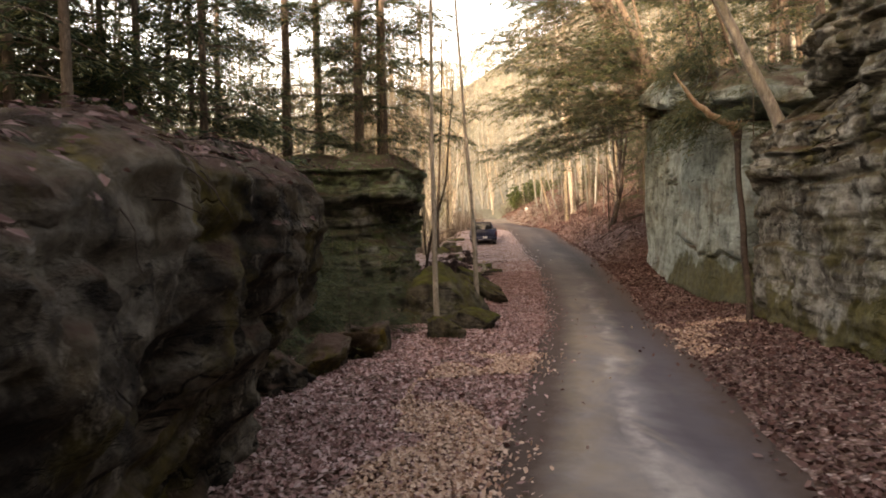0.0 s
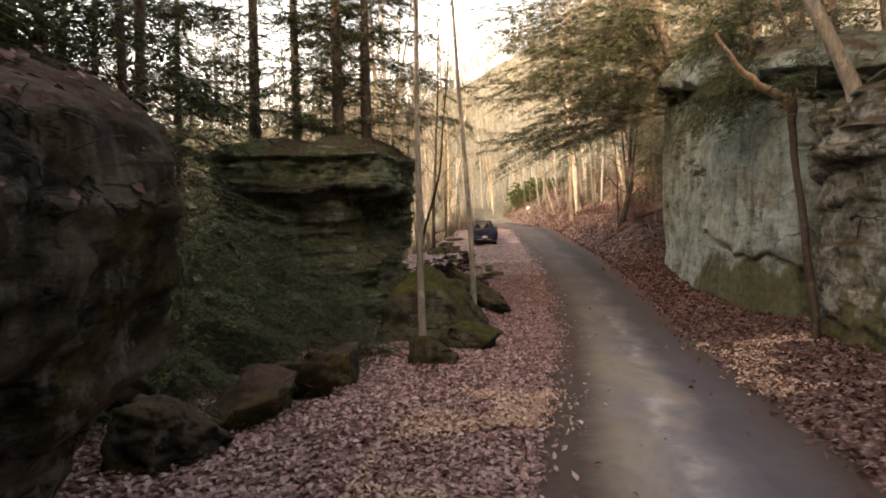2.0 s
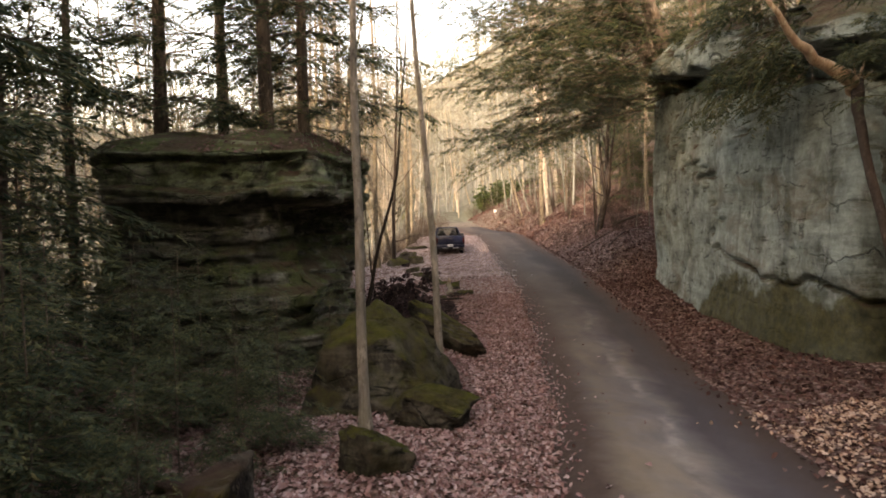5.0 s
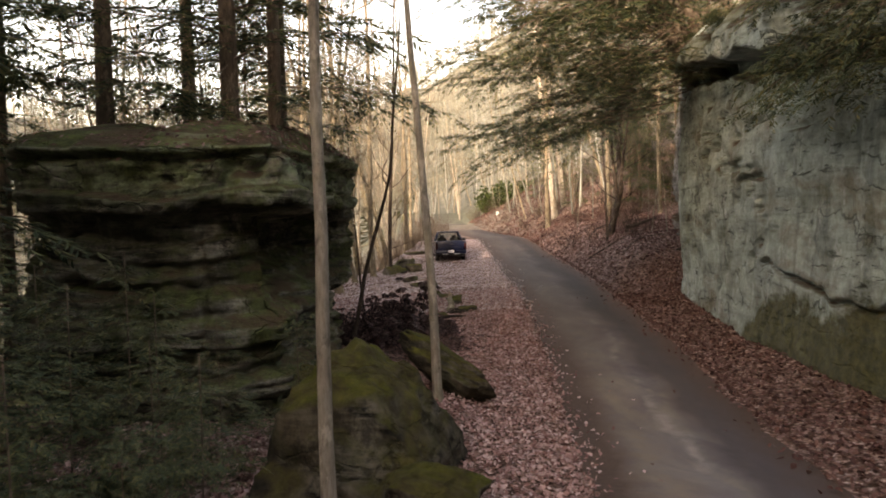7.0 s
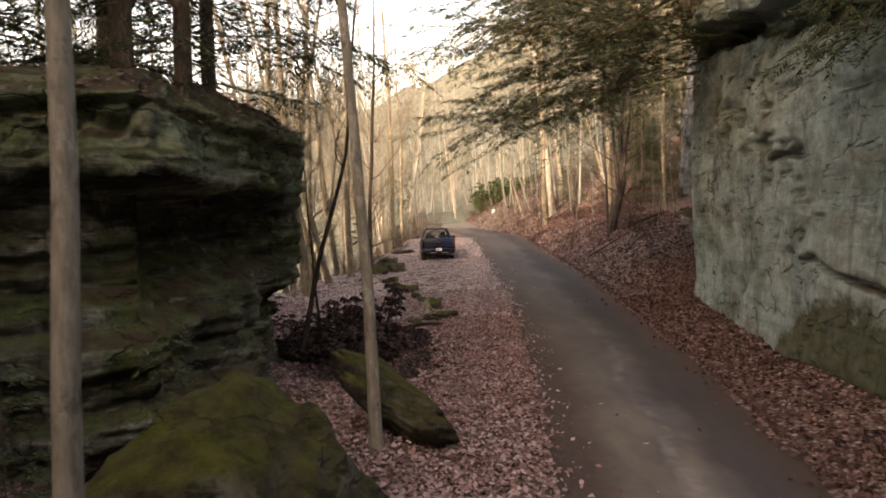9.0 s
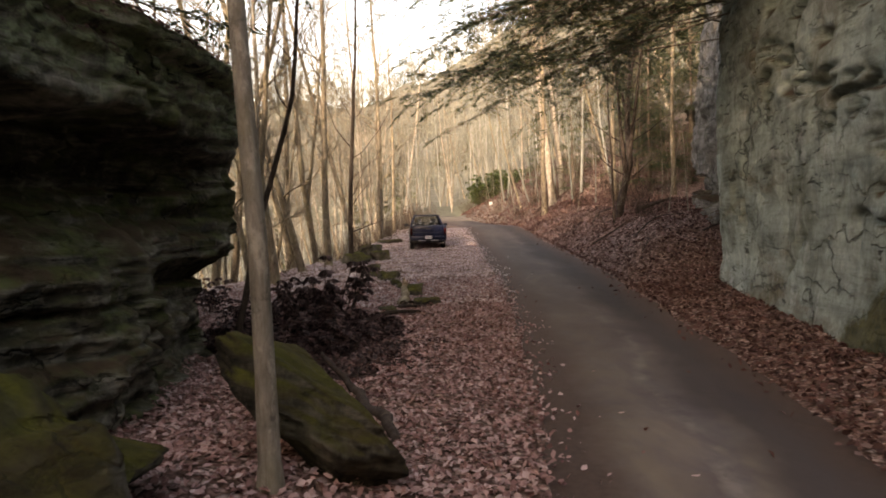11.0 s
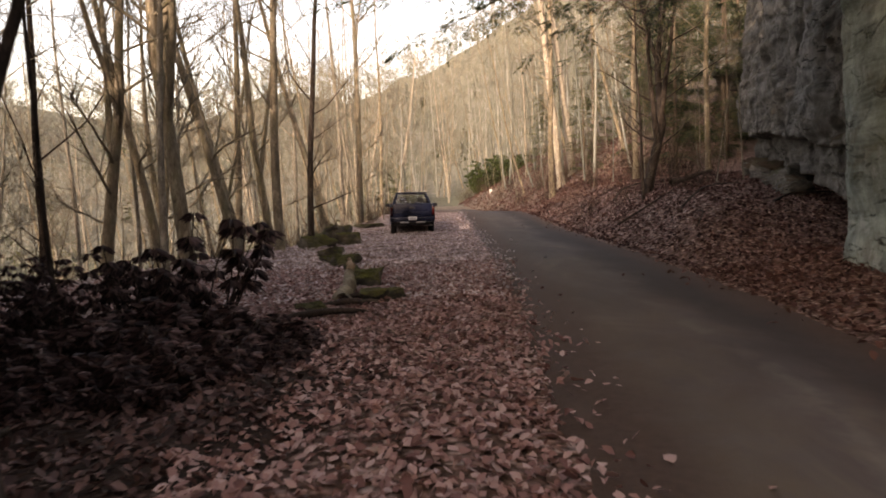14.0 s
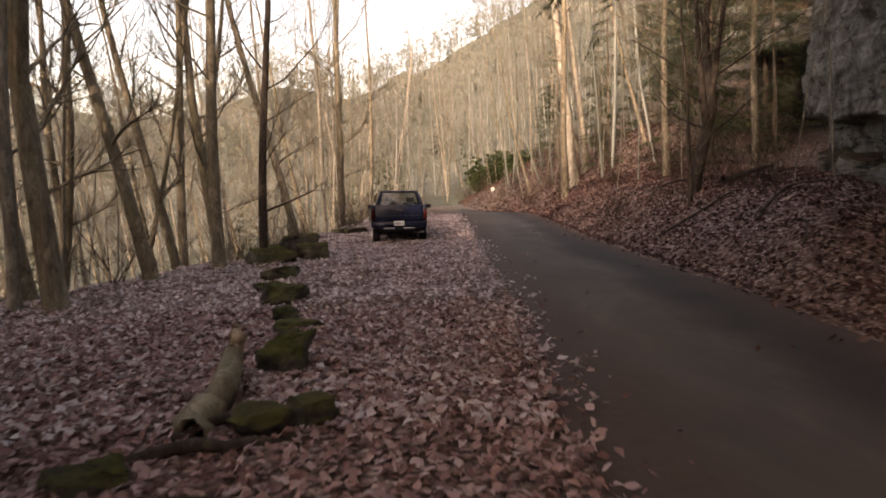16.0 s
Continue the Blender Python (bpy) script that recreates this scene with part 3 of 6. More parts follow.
        allf.append(np.stack([prev, np.roll(prev, -1), np.roll(cur, -1), cur], -1))
        prev, base = cur, base + nu
    return mesh_of(name, np.concatenate(rings), np.concatenate(allf), mat)


def block_relief(x, y, z):
    """A deep hollow under the cap at the corner by the lane, and a worn-back foot at the far end."""
    brow = z + 0.12 * fbm(x / 0.8, y / 0.8, 0 * z, 2, 82)
    band = sstep(1.2, 2.5, z) * sstep(3.12, 2.98, brow)
    hollow = 0.95 * sstep(27.0, 25.0, y) * sstep(-2.7, -1.7, x + 0.4 * fbm(y / 2, z, 0 * z, 2, 81))
    return -band * hollow - 0.22 * sstep(0.9, 2.0, z) * sstep(3.12, 2.98, brow) * sstep(22.6, 21.2, y) - 0.65 * sstep(1.55, 1.05, z) * sstep(23.5, 26.0, y)


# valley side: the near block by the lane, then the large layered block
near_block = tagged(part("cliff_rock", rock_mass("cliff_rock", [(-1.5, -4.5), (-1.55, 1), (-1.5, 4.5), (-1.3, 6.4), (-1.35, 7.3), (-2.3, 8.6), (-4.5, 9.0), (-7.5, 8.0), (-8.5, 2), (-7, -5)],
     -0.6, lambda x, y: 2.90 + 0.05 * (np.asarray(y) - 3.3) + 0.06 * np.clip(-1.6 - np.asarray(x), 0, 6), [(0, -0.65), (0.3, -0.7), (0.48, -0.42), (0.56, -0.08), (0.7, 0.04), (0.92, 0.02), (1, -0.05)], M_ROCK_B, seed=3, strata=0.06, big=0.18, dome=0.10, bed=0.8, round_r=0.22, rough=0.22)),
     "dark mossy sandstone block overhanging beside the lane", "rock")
large_block = tagged(part("cliff_rock", rock_mass("cliff_rock", [(-1.15, 20.4), (-0.85, 24.0), (-0.75, 27.4), (-1.7, 29.4), (-4.6, 30.0), (-6.4, 28), (-6.3, 22.2), (-5.5, 20.3), (-4, 20.1), (-2, 20.15)],
     -0.6, lambda x, y: 4.2 + 0.05 * np.clip(np.asarray(y) - 20, 0, 8) + 0.03 * np.clip(-1.5 - np.asarray(x), 0, 6), [(0, 0.05), (0.3, -0.05), (0.5, -0.08), (0.66, -0.12), (0.76, 0.0), (0.9, 0.05), (1, 0.0)], M_ROCK_L, seed=17, strata=0.17, big=0.28, bed=0.42, dome=0.2, round_r=0.25, rough=0.14,
     extra=block_relief)),
     "large layered sandstone block with mossy top and undercut", "rock")
# hill side: pale wall in several masses
def wall_relief(x, y, z):
    """Mossy plinth under a rising crack, honeycombed beds, small hollows, and a jutting ledge over a dark slot below the rim."""
    line = 1.48 + 0.11 * (y - 22.3) + 0.30 * fbm(y / 0.9, x, 0 * z, 4, 78)
    near = sstep(25.7, 25.3, y)
    off = (0.07 * sstep(0.0, 0.06, z - line) * sstep(1.2, 0.3, z - line) - (0.05 + 0.16 * vnoise(y / 0.5, 0 * x, 0 * z, 91)) * np.exp(-((z - line) / 0.045) ** 2)) * near
    off = off - 0.14 * np.exp(-((y - 25.45) / 0.07) ** 2) * sstep(1.0, 1.3, z) * sstep(2.0, 1.85, z)
    bed = 3.3 + 0.42 * (y - 24.9)
    comb = np.exp(-((z - bed + 0.5 * fbm(y / 0.6, x, z / 0.4, 3, 89)) / 0.55) ** 4) * sstep(24.3, 25.2, y) * sstep(30.2, 29.4, y)
    cells = sstep(0.52, 0.60, vnoise(y / 0.30, x / 0.30, z / 0.12, 84) + 0.25 * (vnoise(y / 0.12, x, z / 0.08, 90) - 0.5))
    off = off - 0.20 * comb * cells
    for hy, hz, wide, tall, deep_ in ((28.7, 6.02, 0.26, 0.17, 0.55), (24.8, 2.24, 0.11, 0.07, 0.22), (26.5, 4.75, 0.20, 0.12, 0.35), (25.3, 5.0, 0.30, 0.06, 0.18), (24.2, 2.55, 0.22, 0.04, 0.12), (27.6, 5.5, 0.35, 0.07, 0.22), (28.0, 2.9, 0.25, 0.04, 0.10), (23.2, 4.6, 0.4, 0.05, 0.15)):
        off = off - deep_ * np.exp(-((y - hy) / wide) ** 2 - ((z - hz) / tall) ** 2)
    deep = sstep(0.38, 0.58, vnoise(y / 1.7, 0 * x, 0 * z, 85))
    brow = z - 5.70 - 0.164 * (y - 23.5) - 0.22 * fbm(y / 0.9, x, 0 * z, 4, 86)
    slot = sstep(-0.04, 0.06, brow) * sstep(0.52, 0.40, brow)
    rim = sstep(0.42, 0.52, brow) * (0.30 + 0.40 * deep + 0.22 * np.round(3 * vnoise(y / 0.7, 0 * x, brow / 0.5, 88)) / 3)
    return off - (0.40 + 0.70 * deep) * slot + rim


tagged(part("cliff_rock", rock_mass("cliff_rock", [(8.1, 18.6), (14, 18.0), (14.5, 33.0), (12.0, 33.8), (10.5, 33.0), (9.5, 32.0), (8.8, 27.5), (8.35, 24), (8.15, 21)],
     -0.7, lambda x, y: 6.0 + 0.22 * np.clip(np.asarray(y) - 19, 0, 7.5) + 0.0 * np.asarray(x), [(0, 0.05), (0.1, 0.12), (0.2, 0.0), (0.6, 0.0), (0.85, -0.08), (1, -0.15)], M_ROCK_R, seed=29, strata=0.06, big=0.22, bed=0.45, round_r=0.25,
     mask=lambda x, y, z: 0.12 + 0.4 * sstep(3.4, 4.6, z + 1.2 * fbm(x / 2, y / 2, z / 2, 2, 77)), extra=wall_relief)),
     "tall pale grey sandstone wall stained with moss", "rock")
tagged(part("cliff_rock", rock_mass("cliff_rock", [(5.7, 1.0), (14, -2), (14.5, 17.9), (8.9, 18.3), (8.1, 17.6), (7.45, 16), (6.85, 12.3), (6.4, 9), (6.0, 5)],
     -0.8, lambda x, y: 4.55 + 0.0 * np.asarray(x), [(0, 0.15), (0.25, 0.05), (0.5, -0.05), (0.85, 0.05), (1, -0.1)], M_ROCK_N, seed=37, strata=0.17, big=0.30, bed=0.7, round_r=0.25, rough=0.12,
     mask=lambda x, y, z: 0.45 + 1.0 * sstep(2.6, 3.6, z))),
     "stained grey sandstone wall beside the lane", "rock")
tagged(part("cliff_rock", rock_mass("cliff_rock", [(7.9, 3.0), (15, 1), (15, 16.6), (9.5, 16.2), (8.0, 14.8), (7.5, 10)],
     3.9, lambda x, y: 7.0 + 0.0 * np.asarray(x), [(0, -0.1), (0.3, 0.0), (0.6, 0.05), (1, -0.2)], M_ROCK_N, seed=43, strata=0.30, big=0.4, bed=0.6, round_r=0.25)),
     "stacked grey sandstone ledges above the wall", "rock")
def outcrop_relief(x, y, z):
    """The main face hangs over a lower tier, which hangs over a deep hollow; both undersides climb away from the lane."""
    under = 3.05 + 0.15 * (y - 39) + 0.18 * fbm(x / 1.1, y / 1.1, 0 * z, 3, 88)
    low = np.interp(y, [33, 34.5, 36.2, 38.8, 42.5, 47], [0.1, 0.65, 1.3, 2.0, 2.5, 3.1]) + 0.3 * vnoise(x / 0.9, y / 0.9, 0 * z, 89) - 0.15
    split = 0.35 * np.exp(-(fbm(x / 1.6, y / 1.6, z / 7, 2, 90) / 0.05) ** 2)
    return -0.6 * sstep(under + 0.05, under - 0.05, z) - 1.5 * sstep(low + 0.08, low - 0.12, z) - split


tagged(part("cliff_rock", rock_mass("cliff_rock", [(15.25, 46.9), (13.95, 43), (12.75, 39.3), (11.75, 36.2), (10.95, 33.9), (12.4, 32.8), (18, 33.2), (26, 36), (26, 53), (19.3, 53), (16.9, 49.2)],
     -0.3, lambda x, y: 8.4 + 2.6 * sstep(35, 41, y) + 0.0 * np.asarray(x), [(0, 0.0), (0.5, 0.1), (1, -0.3)], M_ROCK_D, seed=51, strata=0.07, rough=0.12, big=0.26, bed=0.9, round_r=0.3, step=0.10, vstep=0.07, shown=11, extra=outcrop_relief)),
     "overhanging grey sandstone outcrop on the leafy bank", "rock")
tagged(part("cliff_rock", rock_mass("cliff_rock", [(19.0, 56.2), (23, 54), (30, 54), (30, 62), (21, 62), (19.5, 59)],
     5.0, lambda x, y: 10.4 + 0.0 * np.asarray(x), [(0, -3.2), (0.5, -3.0), (0.62, -2.6), (0.66, 0.0), (1, -0.1)], M_ROCK_D, seed=57, strata=0.2, big=0.4, bed=0.7, round_r=0.3, step=0.14, vstep=0.1, shown=14)),
     "dark undercut sandstone ledge up the bank", "rock")


# ---------------------------------------------------------------- trees
class Soup:
    """Gathers tubes and blades as plain lists."""

    def __init__(self):
        self.v, self.f = [], []

    def tube(self, pts, rad, n=6, cap=True):
        base = len(self.v)
        up = Vector((0.31, 0.17, 0.93))
        for i, p in enumerate(pts):
            d = (pts[min(i + 1, len(pts) - 1)] - pts[max(i - 1, 0)]).normalized()
            a = d.cross(up)
            if a.length < 0.05:
                a = d.cross(Vector((1, 0, 0)))
            a.normalize()
            b = d.cross(a)
            for k in range(n):
                w = 2 * math.pi * k / n
                self.v.append(p + (a * math.cos(w) + b * math.sin(w)) * rad[i])
        for i in range(len(pts) - 1):
            for k in range(n):
                q = (k + 1) % n
                self.f.append((base + i * n + k, base + i * n + q, base + (i + 1) * n + q, base + (i + 1) * n + k))
        if cap:
            e = base + (len(pts) - 1) * n
            self.f.append(tuple(range(e, e + n)))

    def blade(self, p, d, side, length, width, fold=0.25):
        """A leaf of two faces folded along its rib."""
        n = d.cross(side)
        b = len(self.v)
        self.v += [p, p + d * length * 0.45 + side * width * 0.5 + n * width * fold, p + d * length, p + d * length * 0.45 - side * width * 0.5 + n * width * fold]
        self.f += [(b, b + 1, b + 2), (b, b + 2, b + 3)]

    def mesh(self, name, mat, smooth=True):
        return mesh_of(name, self.v, self.f, mat, smooth)


def bent(rnd, p, d, length, seg, wander, rise=0.0):
    pts, dd = [p.copy()], d.normalized()
    for i in range(seg):
        dd = (dd + Vector((rnd.uniform(-1, 1), rnd.uniform(-1, 1), rnd.uniform(-0.7, 0.7))) * wander + Vector((0, 0, rise))).normalized()
        pts.append(pts[-1] + dd * (length / seg))
    return pts


def tip(rad, seg, end=0.25):
    return [rad * (1 - (1 - end) * i / seg) for i in range(seg + 1)]


def bare_tree(seed, height, rad, lean=(0, 0), first=0.35, limbs=12, wander=0.03, mat=None, spread=0.30, twigs=5, fork=0, flare=1.5, sides=8, crook=0.0):
    """A leafless tree: flared trunk with limbs, and a crown of fine twigs."""
    rnd = random.Random(seed)
    stem, wood, fine = Soup(), Soup(), Soup()
    seg = 14
    d = Vector((lean[0], lean[1], 1)).normalized()
    p, dd, pts = Vector((0, 0, -0.3)), d.copy(), [Vector((0, 0, -0.3))]
    for i in range(seg):
        w = wander + crook * (i in (4, 7))
        dd = (dd + Vector((rnd.uniform(-1, 1), rnd.uniform(-1, 1), 0)) * w + (d - dd) * 0.15 + Vector((0, 0, 0.02))).normalized()
        pts.append(pts[-1] + dd * ((height + 0.3) / seg))
    rr = [rad * (1 - 0.82 * (i / seg) ** 0.9) for i in range(seg + 1)]
    rr[0] *= flare
    stem.tube(pts[:1] + [pts[0].lerp(pts[1], 0.35)] + pts[1:], [rr[0], rad * 1.03] + rr[1:], sides)

    def along(t):
        s = t * seg
        i = min(int(s), seg - 1)
        return pts[i].lerp(pts[i + 1], s - i), rr[i] + (rr[i + 1] - rr[i]) * (s - i)

    def grow(p, d, length, r, depth):
        sg = (5, 3, 2)[depth]
        q = bent(rnd, p, d, length, sg, 0.24 + 0.05 * depth, 0.07)
        (wood if depth < 1 else fine).tube(q, tip(r, sg, 0.3), 5 if depth < 1 else 3, False)
        if depth >= 2:
            return
        for j in range(twigs + 1 if depth == 0 else 2 + (twigs > 3)):
            t = rnd.uniform(0.25, 1.0)
            i = min(int(t * sg), sg - 1)
            b = q[i].lerp(q[i + 1], t * sg - i)
            ax = (q[i + 1] - q[i]).normalized()
            sd = Vector((rnd.uniform(-1, 1), rnd.uniform(-1, 1), rnd.uniform(-0.4, 0.9)))
            grow(b, (ax * 0.9 + sd * 0.8).normalized(), length * rnd.uniform(0.35, 0.6), max(r * 0.42, 0.006), depth + 1)

    for j in range(limbs):
        t = first + (0.98 - first) * ((j + rnd.random()) / limbs)
        p, r = along(t)
        a = rnd.uniform(0, 2 * math.pi)
        rise = rnd.uniform(0.25, 0.9)
        grow(p, Vector((math.cos(a), math.sin(a), rise)), height * spread * (1.15 - 0.6 * t) * min(1.0, 0.45 + t) * rnd.uniform(0.5, 1.2), r * rnd.uniform(0.16, 0.36), 0)
    for j in range(fork):
        p, r = along(0.22 + 0.1 * j)
        a = rnd.uniform(0, 2 * math.pi)
        q = bent(rnd, p, Vector((0.26 * math.cos(a), 0.26 * math.sin(a), 1)), height * 0.6, 9, 0.06, 0.05)
        wood.tube(q, tip(r * 0.75, 9, 0.15), 6)
        for k in range(5):
            i = rnd.randint(3, 8)
            aa = rnd.uniform(0, 2 * math.pi)
            grow(q[i], Vector((math.cos(aa), math.sin(aa), 0.6)), height * 0.18, r * 0.25, 0)
    mat = mat or M_BARK_GREY
    return stem.mesh("trunk", mat), wood.mesh("bough", mat), fine.mesh("crown", M_TWIG)


def spray(soup, rnd, p, d, length, droop, n=9):
    """A flat hemlock frond: a rib with narrow needled twigs on both sides."""
    side = d.cross(Vector((0, 0, 1)))
    if side.length < 0.1:
        side = Vector((1, 0, 0))
    side.normalize()
    side = (side + Vector((0, 0, rnd.uniform(-0.4, 0.4)))).normalized()
    q, dd = p.copy(), d.copy()
    for i in range(n):
        t = (i + 0.5) / n
        dd = (dd + Vector((rnd.uniform(-0.08, 0.08), rnd.uniform(-0.08, 0.08), -droop / n))).normalized()
        q = q + dd * (length / n)
        w = length * (0.50 - 0.36 * t)
        for s in (-1, 1):
            if rnd.random() < 0.12:
                continue
            dr = (dd * rnd.uniform(0.6, 1.0) + side * s * 0.75 + Vector((0, 0, rnd.uniform(-0.25, 0.10)))).normalized()
            soup.blade(q, dr, dr.cross(Vector((rnd.uniform(-0.6, 0.6), rnd.uniform(-0.6, 0.6), 1))).normalized(), w * rnd.uniform(0.6, 1.3), (w * 0.11 + 0.012) * (9 / n) ** 0.7)
    soup.blade(q, dd, side, length * 0.22, length * 0.05)


def hemlock(seed, height, rad, low=0.2, count=46, reach=3.2, dens=1.0, sizes=0.5, lean=(0, 0), bare=6, one_side=None, sag=-0.06, rise=(-0.05, 0.35), ribs=9):
    """An evergreen: straight trunk, dead lower snags, drooping boughs of flat fronds."""
    rnd = random.Random(seed)
    stem, wood, green = Soup(), Soup(), Soup()
    seg = 12
    d = Vector((lean[0], lean[1], 1)).normalized()
    pts = [Vector((0, 0, -0.4))]
    dd = d.copy()
    for i in range(seg):
        dd = (dd + Vector((rnd.uniform(-1, 1), rnd.uniform(-1, 1), 0)) * 0.012 + (d - dd) * 0.1).normalized()
        pts.append(pts[-1] + dd * ((height + 0.4) / seg))
    rr = [rad * (1 - 0.9 * (i / seg)) + 0.01 for i in range(seg + 1)]
    stem.tube(pts[:1] + [pts[0].lerp(pts[1], 0.4)] + pts[1:], [rad * 1.5, rad * 1.04] + rr[1:], 9)

    def along(t):
        s = t * seg
        i = min(int(s), seg - 1)
        return pts[i].lerp(pts[i + 1], s - i), rr[i] + (rr[i + 1] - rr[i]) * (s - i)

    def dress(q, ln, rate):
        sg = len(q) - 1
        k = max(3, int(ln * rate))
        for i in range(k):
            u = 0.15 + 0.85 * (i + rnd.random()) / k
            m = min(int(u * sg), sg - 1)
            b = q[m].lerp(q[m + 1], u * sg - m)
            ax = (q[m + 1] - q[m]).normalized()
            sd = ax.cross(Vector((0, 0, 1))).normalized() * rnd.choice((-1, 1))
            flat = Vector((ax.x, ax.y, ax.z * 0.2))
            fd = (flat * rnd.uniform(0.3, 1.0) + sd * rnd.uniform(0.4, 1.1) + Vector((0, 0, rnd.uniform(-0.30, 0.15)))).normalized()
            spray(green, rnd, b, fd, sizes * rnd.uniform(0.55, 1.2), rnd.uniform(0.1, 0.6), ribs)

    for j in range(bare):
        p, r = along(rnd.uniform(0.06, max(low, 0.1) + 0.15))
        a = rnd.uniform(0, 2 * math.pi)
        q = bent(rnd, p, Vector((math.cos(a), math.sin(a), rnd.uniform(-0.3, 0.2))), rnd.uniform(0.5, 1.8), 4, 0.15)
        wood.tube(q, tip(0.016, 4, 0.3), 3, False)
    for j in range(count):
        t = low + (0.98 - low) * ((j + rnd.random()) / count)
        p, r = along(t)
        a = rnd.uniform(0, 2 * math.pi)
        if one_side is not None and rnd.random() < 0.75:
            a = one_side + rnd.uniform(-1.0, 1.0)
        ln = reach * (1.08 - 0.9 * (t - low) / (1 - low)) * rnd.uniform(0.55, 1.1)
        if ln < 0.3:
            ln = 0.3
        sg = 6
        q = bent(rnd, p, Vector((math.cos(a), math.sin(a), rnd.uniform(*rise))), ln, sg, 0.19, sag)
        wood.tube(q, tip(min(r * 0.3, 0.024), sg, 0.15), 4, False)
        dress(q, ln, 5 * dens)
        if ln > 1.4:
            for u, sd_ in ((0.3, 1), (0.42, -1), (0.55, 1), (0.68, -1)):
                m = min(int(u * sg), sg - 1)
                ax = (q[m + 1] - q[m]).normalized()
                sd = ax.cross(Vector((0, 0, 1))).normalized() * sd_
                l2 = ln * (0.62 - 0.5 * u) * rnd.uniform(0.8, 1.2)
                q2 = bent(rnd, q[m].lerp(q[m + 1], u * sg - m), ax * 0.8 + sd * 0.75 + Vector((0, 0, rnd.uniform(-0.1, 0.1))), l2, 3, 0.12, sag * 1.4)
                wood.tube(q2, tip(min(r * 0.18, 0.014), 3, 0.2), 3, False)
                dress(q2, l2, 5 * dens)
                spray(green, rnd, q2[-1], (q2[-1] - q2[-2]).normalized(), sizes * 0.8, 0.4, ribs)
        spray(green, rnd, q[-1], (q[-1] - q[-2]).normalized(), sizes, 0.4, ribs)
    return stem.mesh("trunk", M_BARK_RED), wood.mesh("bough", M_BARK_RED), green.mesh("crown", M_NEEDLE, False)


def plant(name, meshes, x, y, z=None, rz=0.0, scale=1.0, label="", category="tree", group=""):
    """Sets a tree, with trunk and crown as parts, on the ground or on the rock below it."""
    z = gz(x, y) if z is None else z
    e = empty(name, x, y, z, rz)
    e.scale = (scale, scale, scale)
    for me in meshes:
        ob = part(me.name.split(".")[0], me, e)
        if ob.name.split(".")[0] in ("bough", "crown", "foliage"):
            tagged(ob, kind="stuff")
    return tagged(e, label, category, group)


# two slim trees by the mossy boulders
plant("tree", bare_tree(5, 13, 0.075, (-0.03, 0.01), 0.5, 9, 0.030, M_BARK_GREY, 0.22, 4), -0.17, 16.05, 0.25, 0, 1, "slim grey-barked young tree beside mossy boulders")
plant("tree", bare_tree(6, 13, 0.082, (-0.045, 0.0), 0.5, 8, 0.034, M_BARK_GREY, 0.22, 4), 1.0, 20.6, 0.2, 0, 1, "slim grey tree leaning beside a mossy boulder")
# crooked dark stems at the end of the large block
plant("tree", bare_tree(8, 9, 0.065, (0.30, 0.05), 0.45, 8, 0.06, M_BARK_DARK, 0.25, 4, crook=0.12), -0.95, 26.9, None, 0, 1, "crooked dark leaning tree beside the layered rock")
plant("tree", bare_tree(9, 7, 0.032, (-0.04, 0.05), 0.4, 7, 0.05, M_BARK_DARK, 0.25, 4), -0.6, 28.4, None, 0, 1, "thin dark sapling beside the layered rock")

# hemlocks on the large block
HEM_A = hemlock(11, 16, 0.19, 0.04, 60, 3.9, 0.85, 0.68, ribs=6)
HEM_B = hemlock(12, 14, 0.15, 0.05, 54, 3.6, 0.85, 0.66, ribs=6)
HEM_C = hemlock(13, 18, 0.18, 0.10, 56, 3.6, 0.85, 0.68, ribs=6)
HEM_L = [hemlock(21, 15, 0.15, 0.05, 52, 3.7, 0.65, 0.85, ribs=5), hemlock(22, 17, 0.16, 0.08, 54, 3.8, 0.65, 0.85, ribs=5)]
LAB_H = "tall hemlock with sparse drooping boughs on the rock"
for me, x, y, rz, s in ((HEM_A, -5.3, 23.8, 0, 0.9), (HEM_C, -4.9, 27.9, 40, 1.0), (HEM_C, -2.75, 23.3, 150, 0.95), (HEM_B, -1.95, 23.6, 80, 0.9), (HEM_B, -2.3, 26.2, 200, 0.95)):
    plant("hemlock_tree", me, x, y, 4.6, rz, s, LAB_H, "tree", "hemlocks on the block")
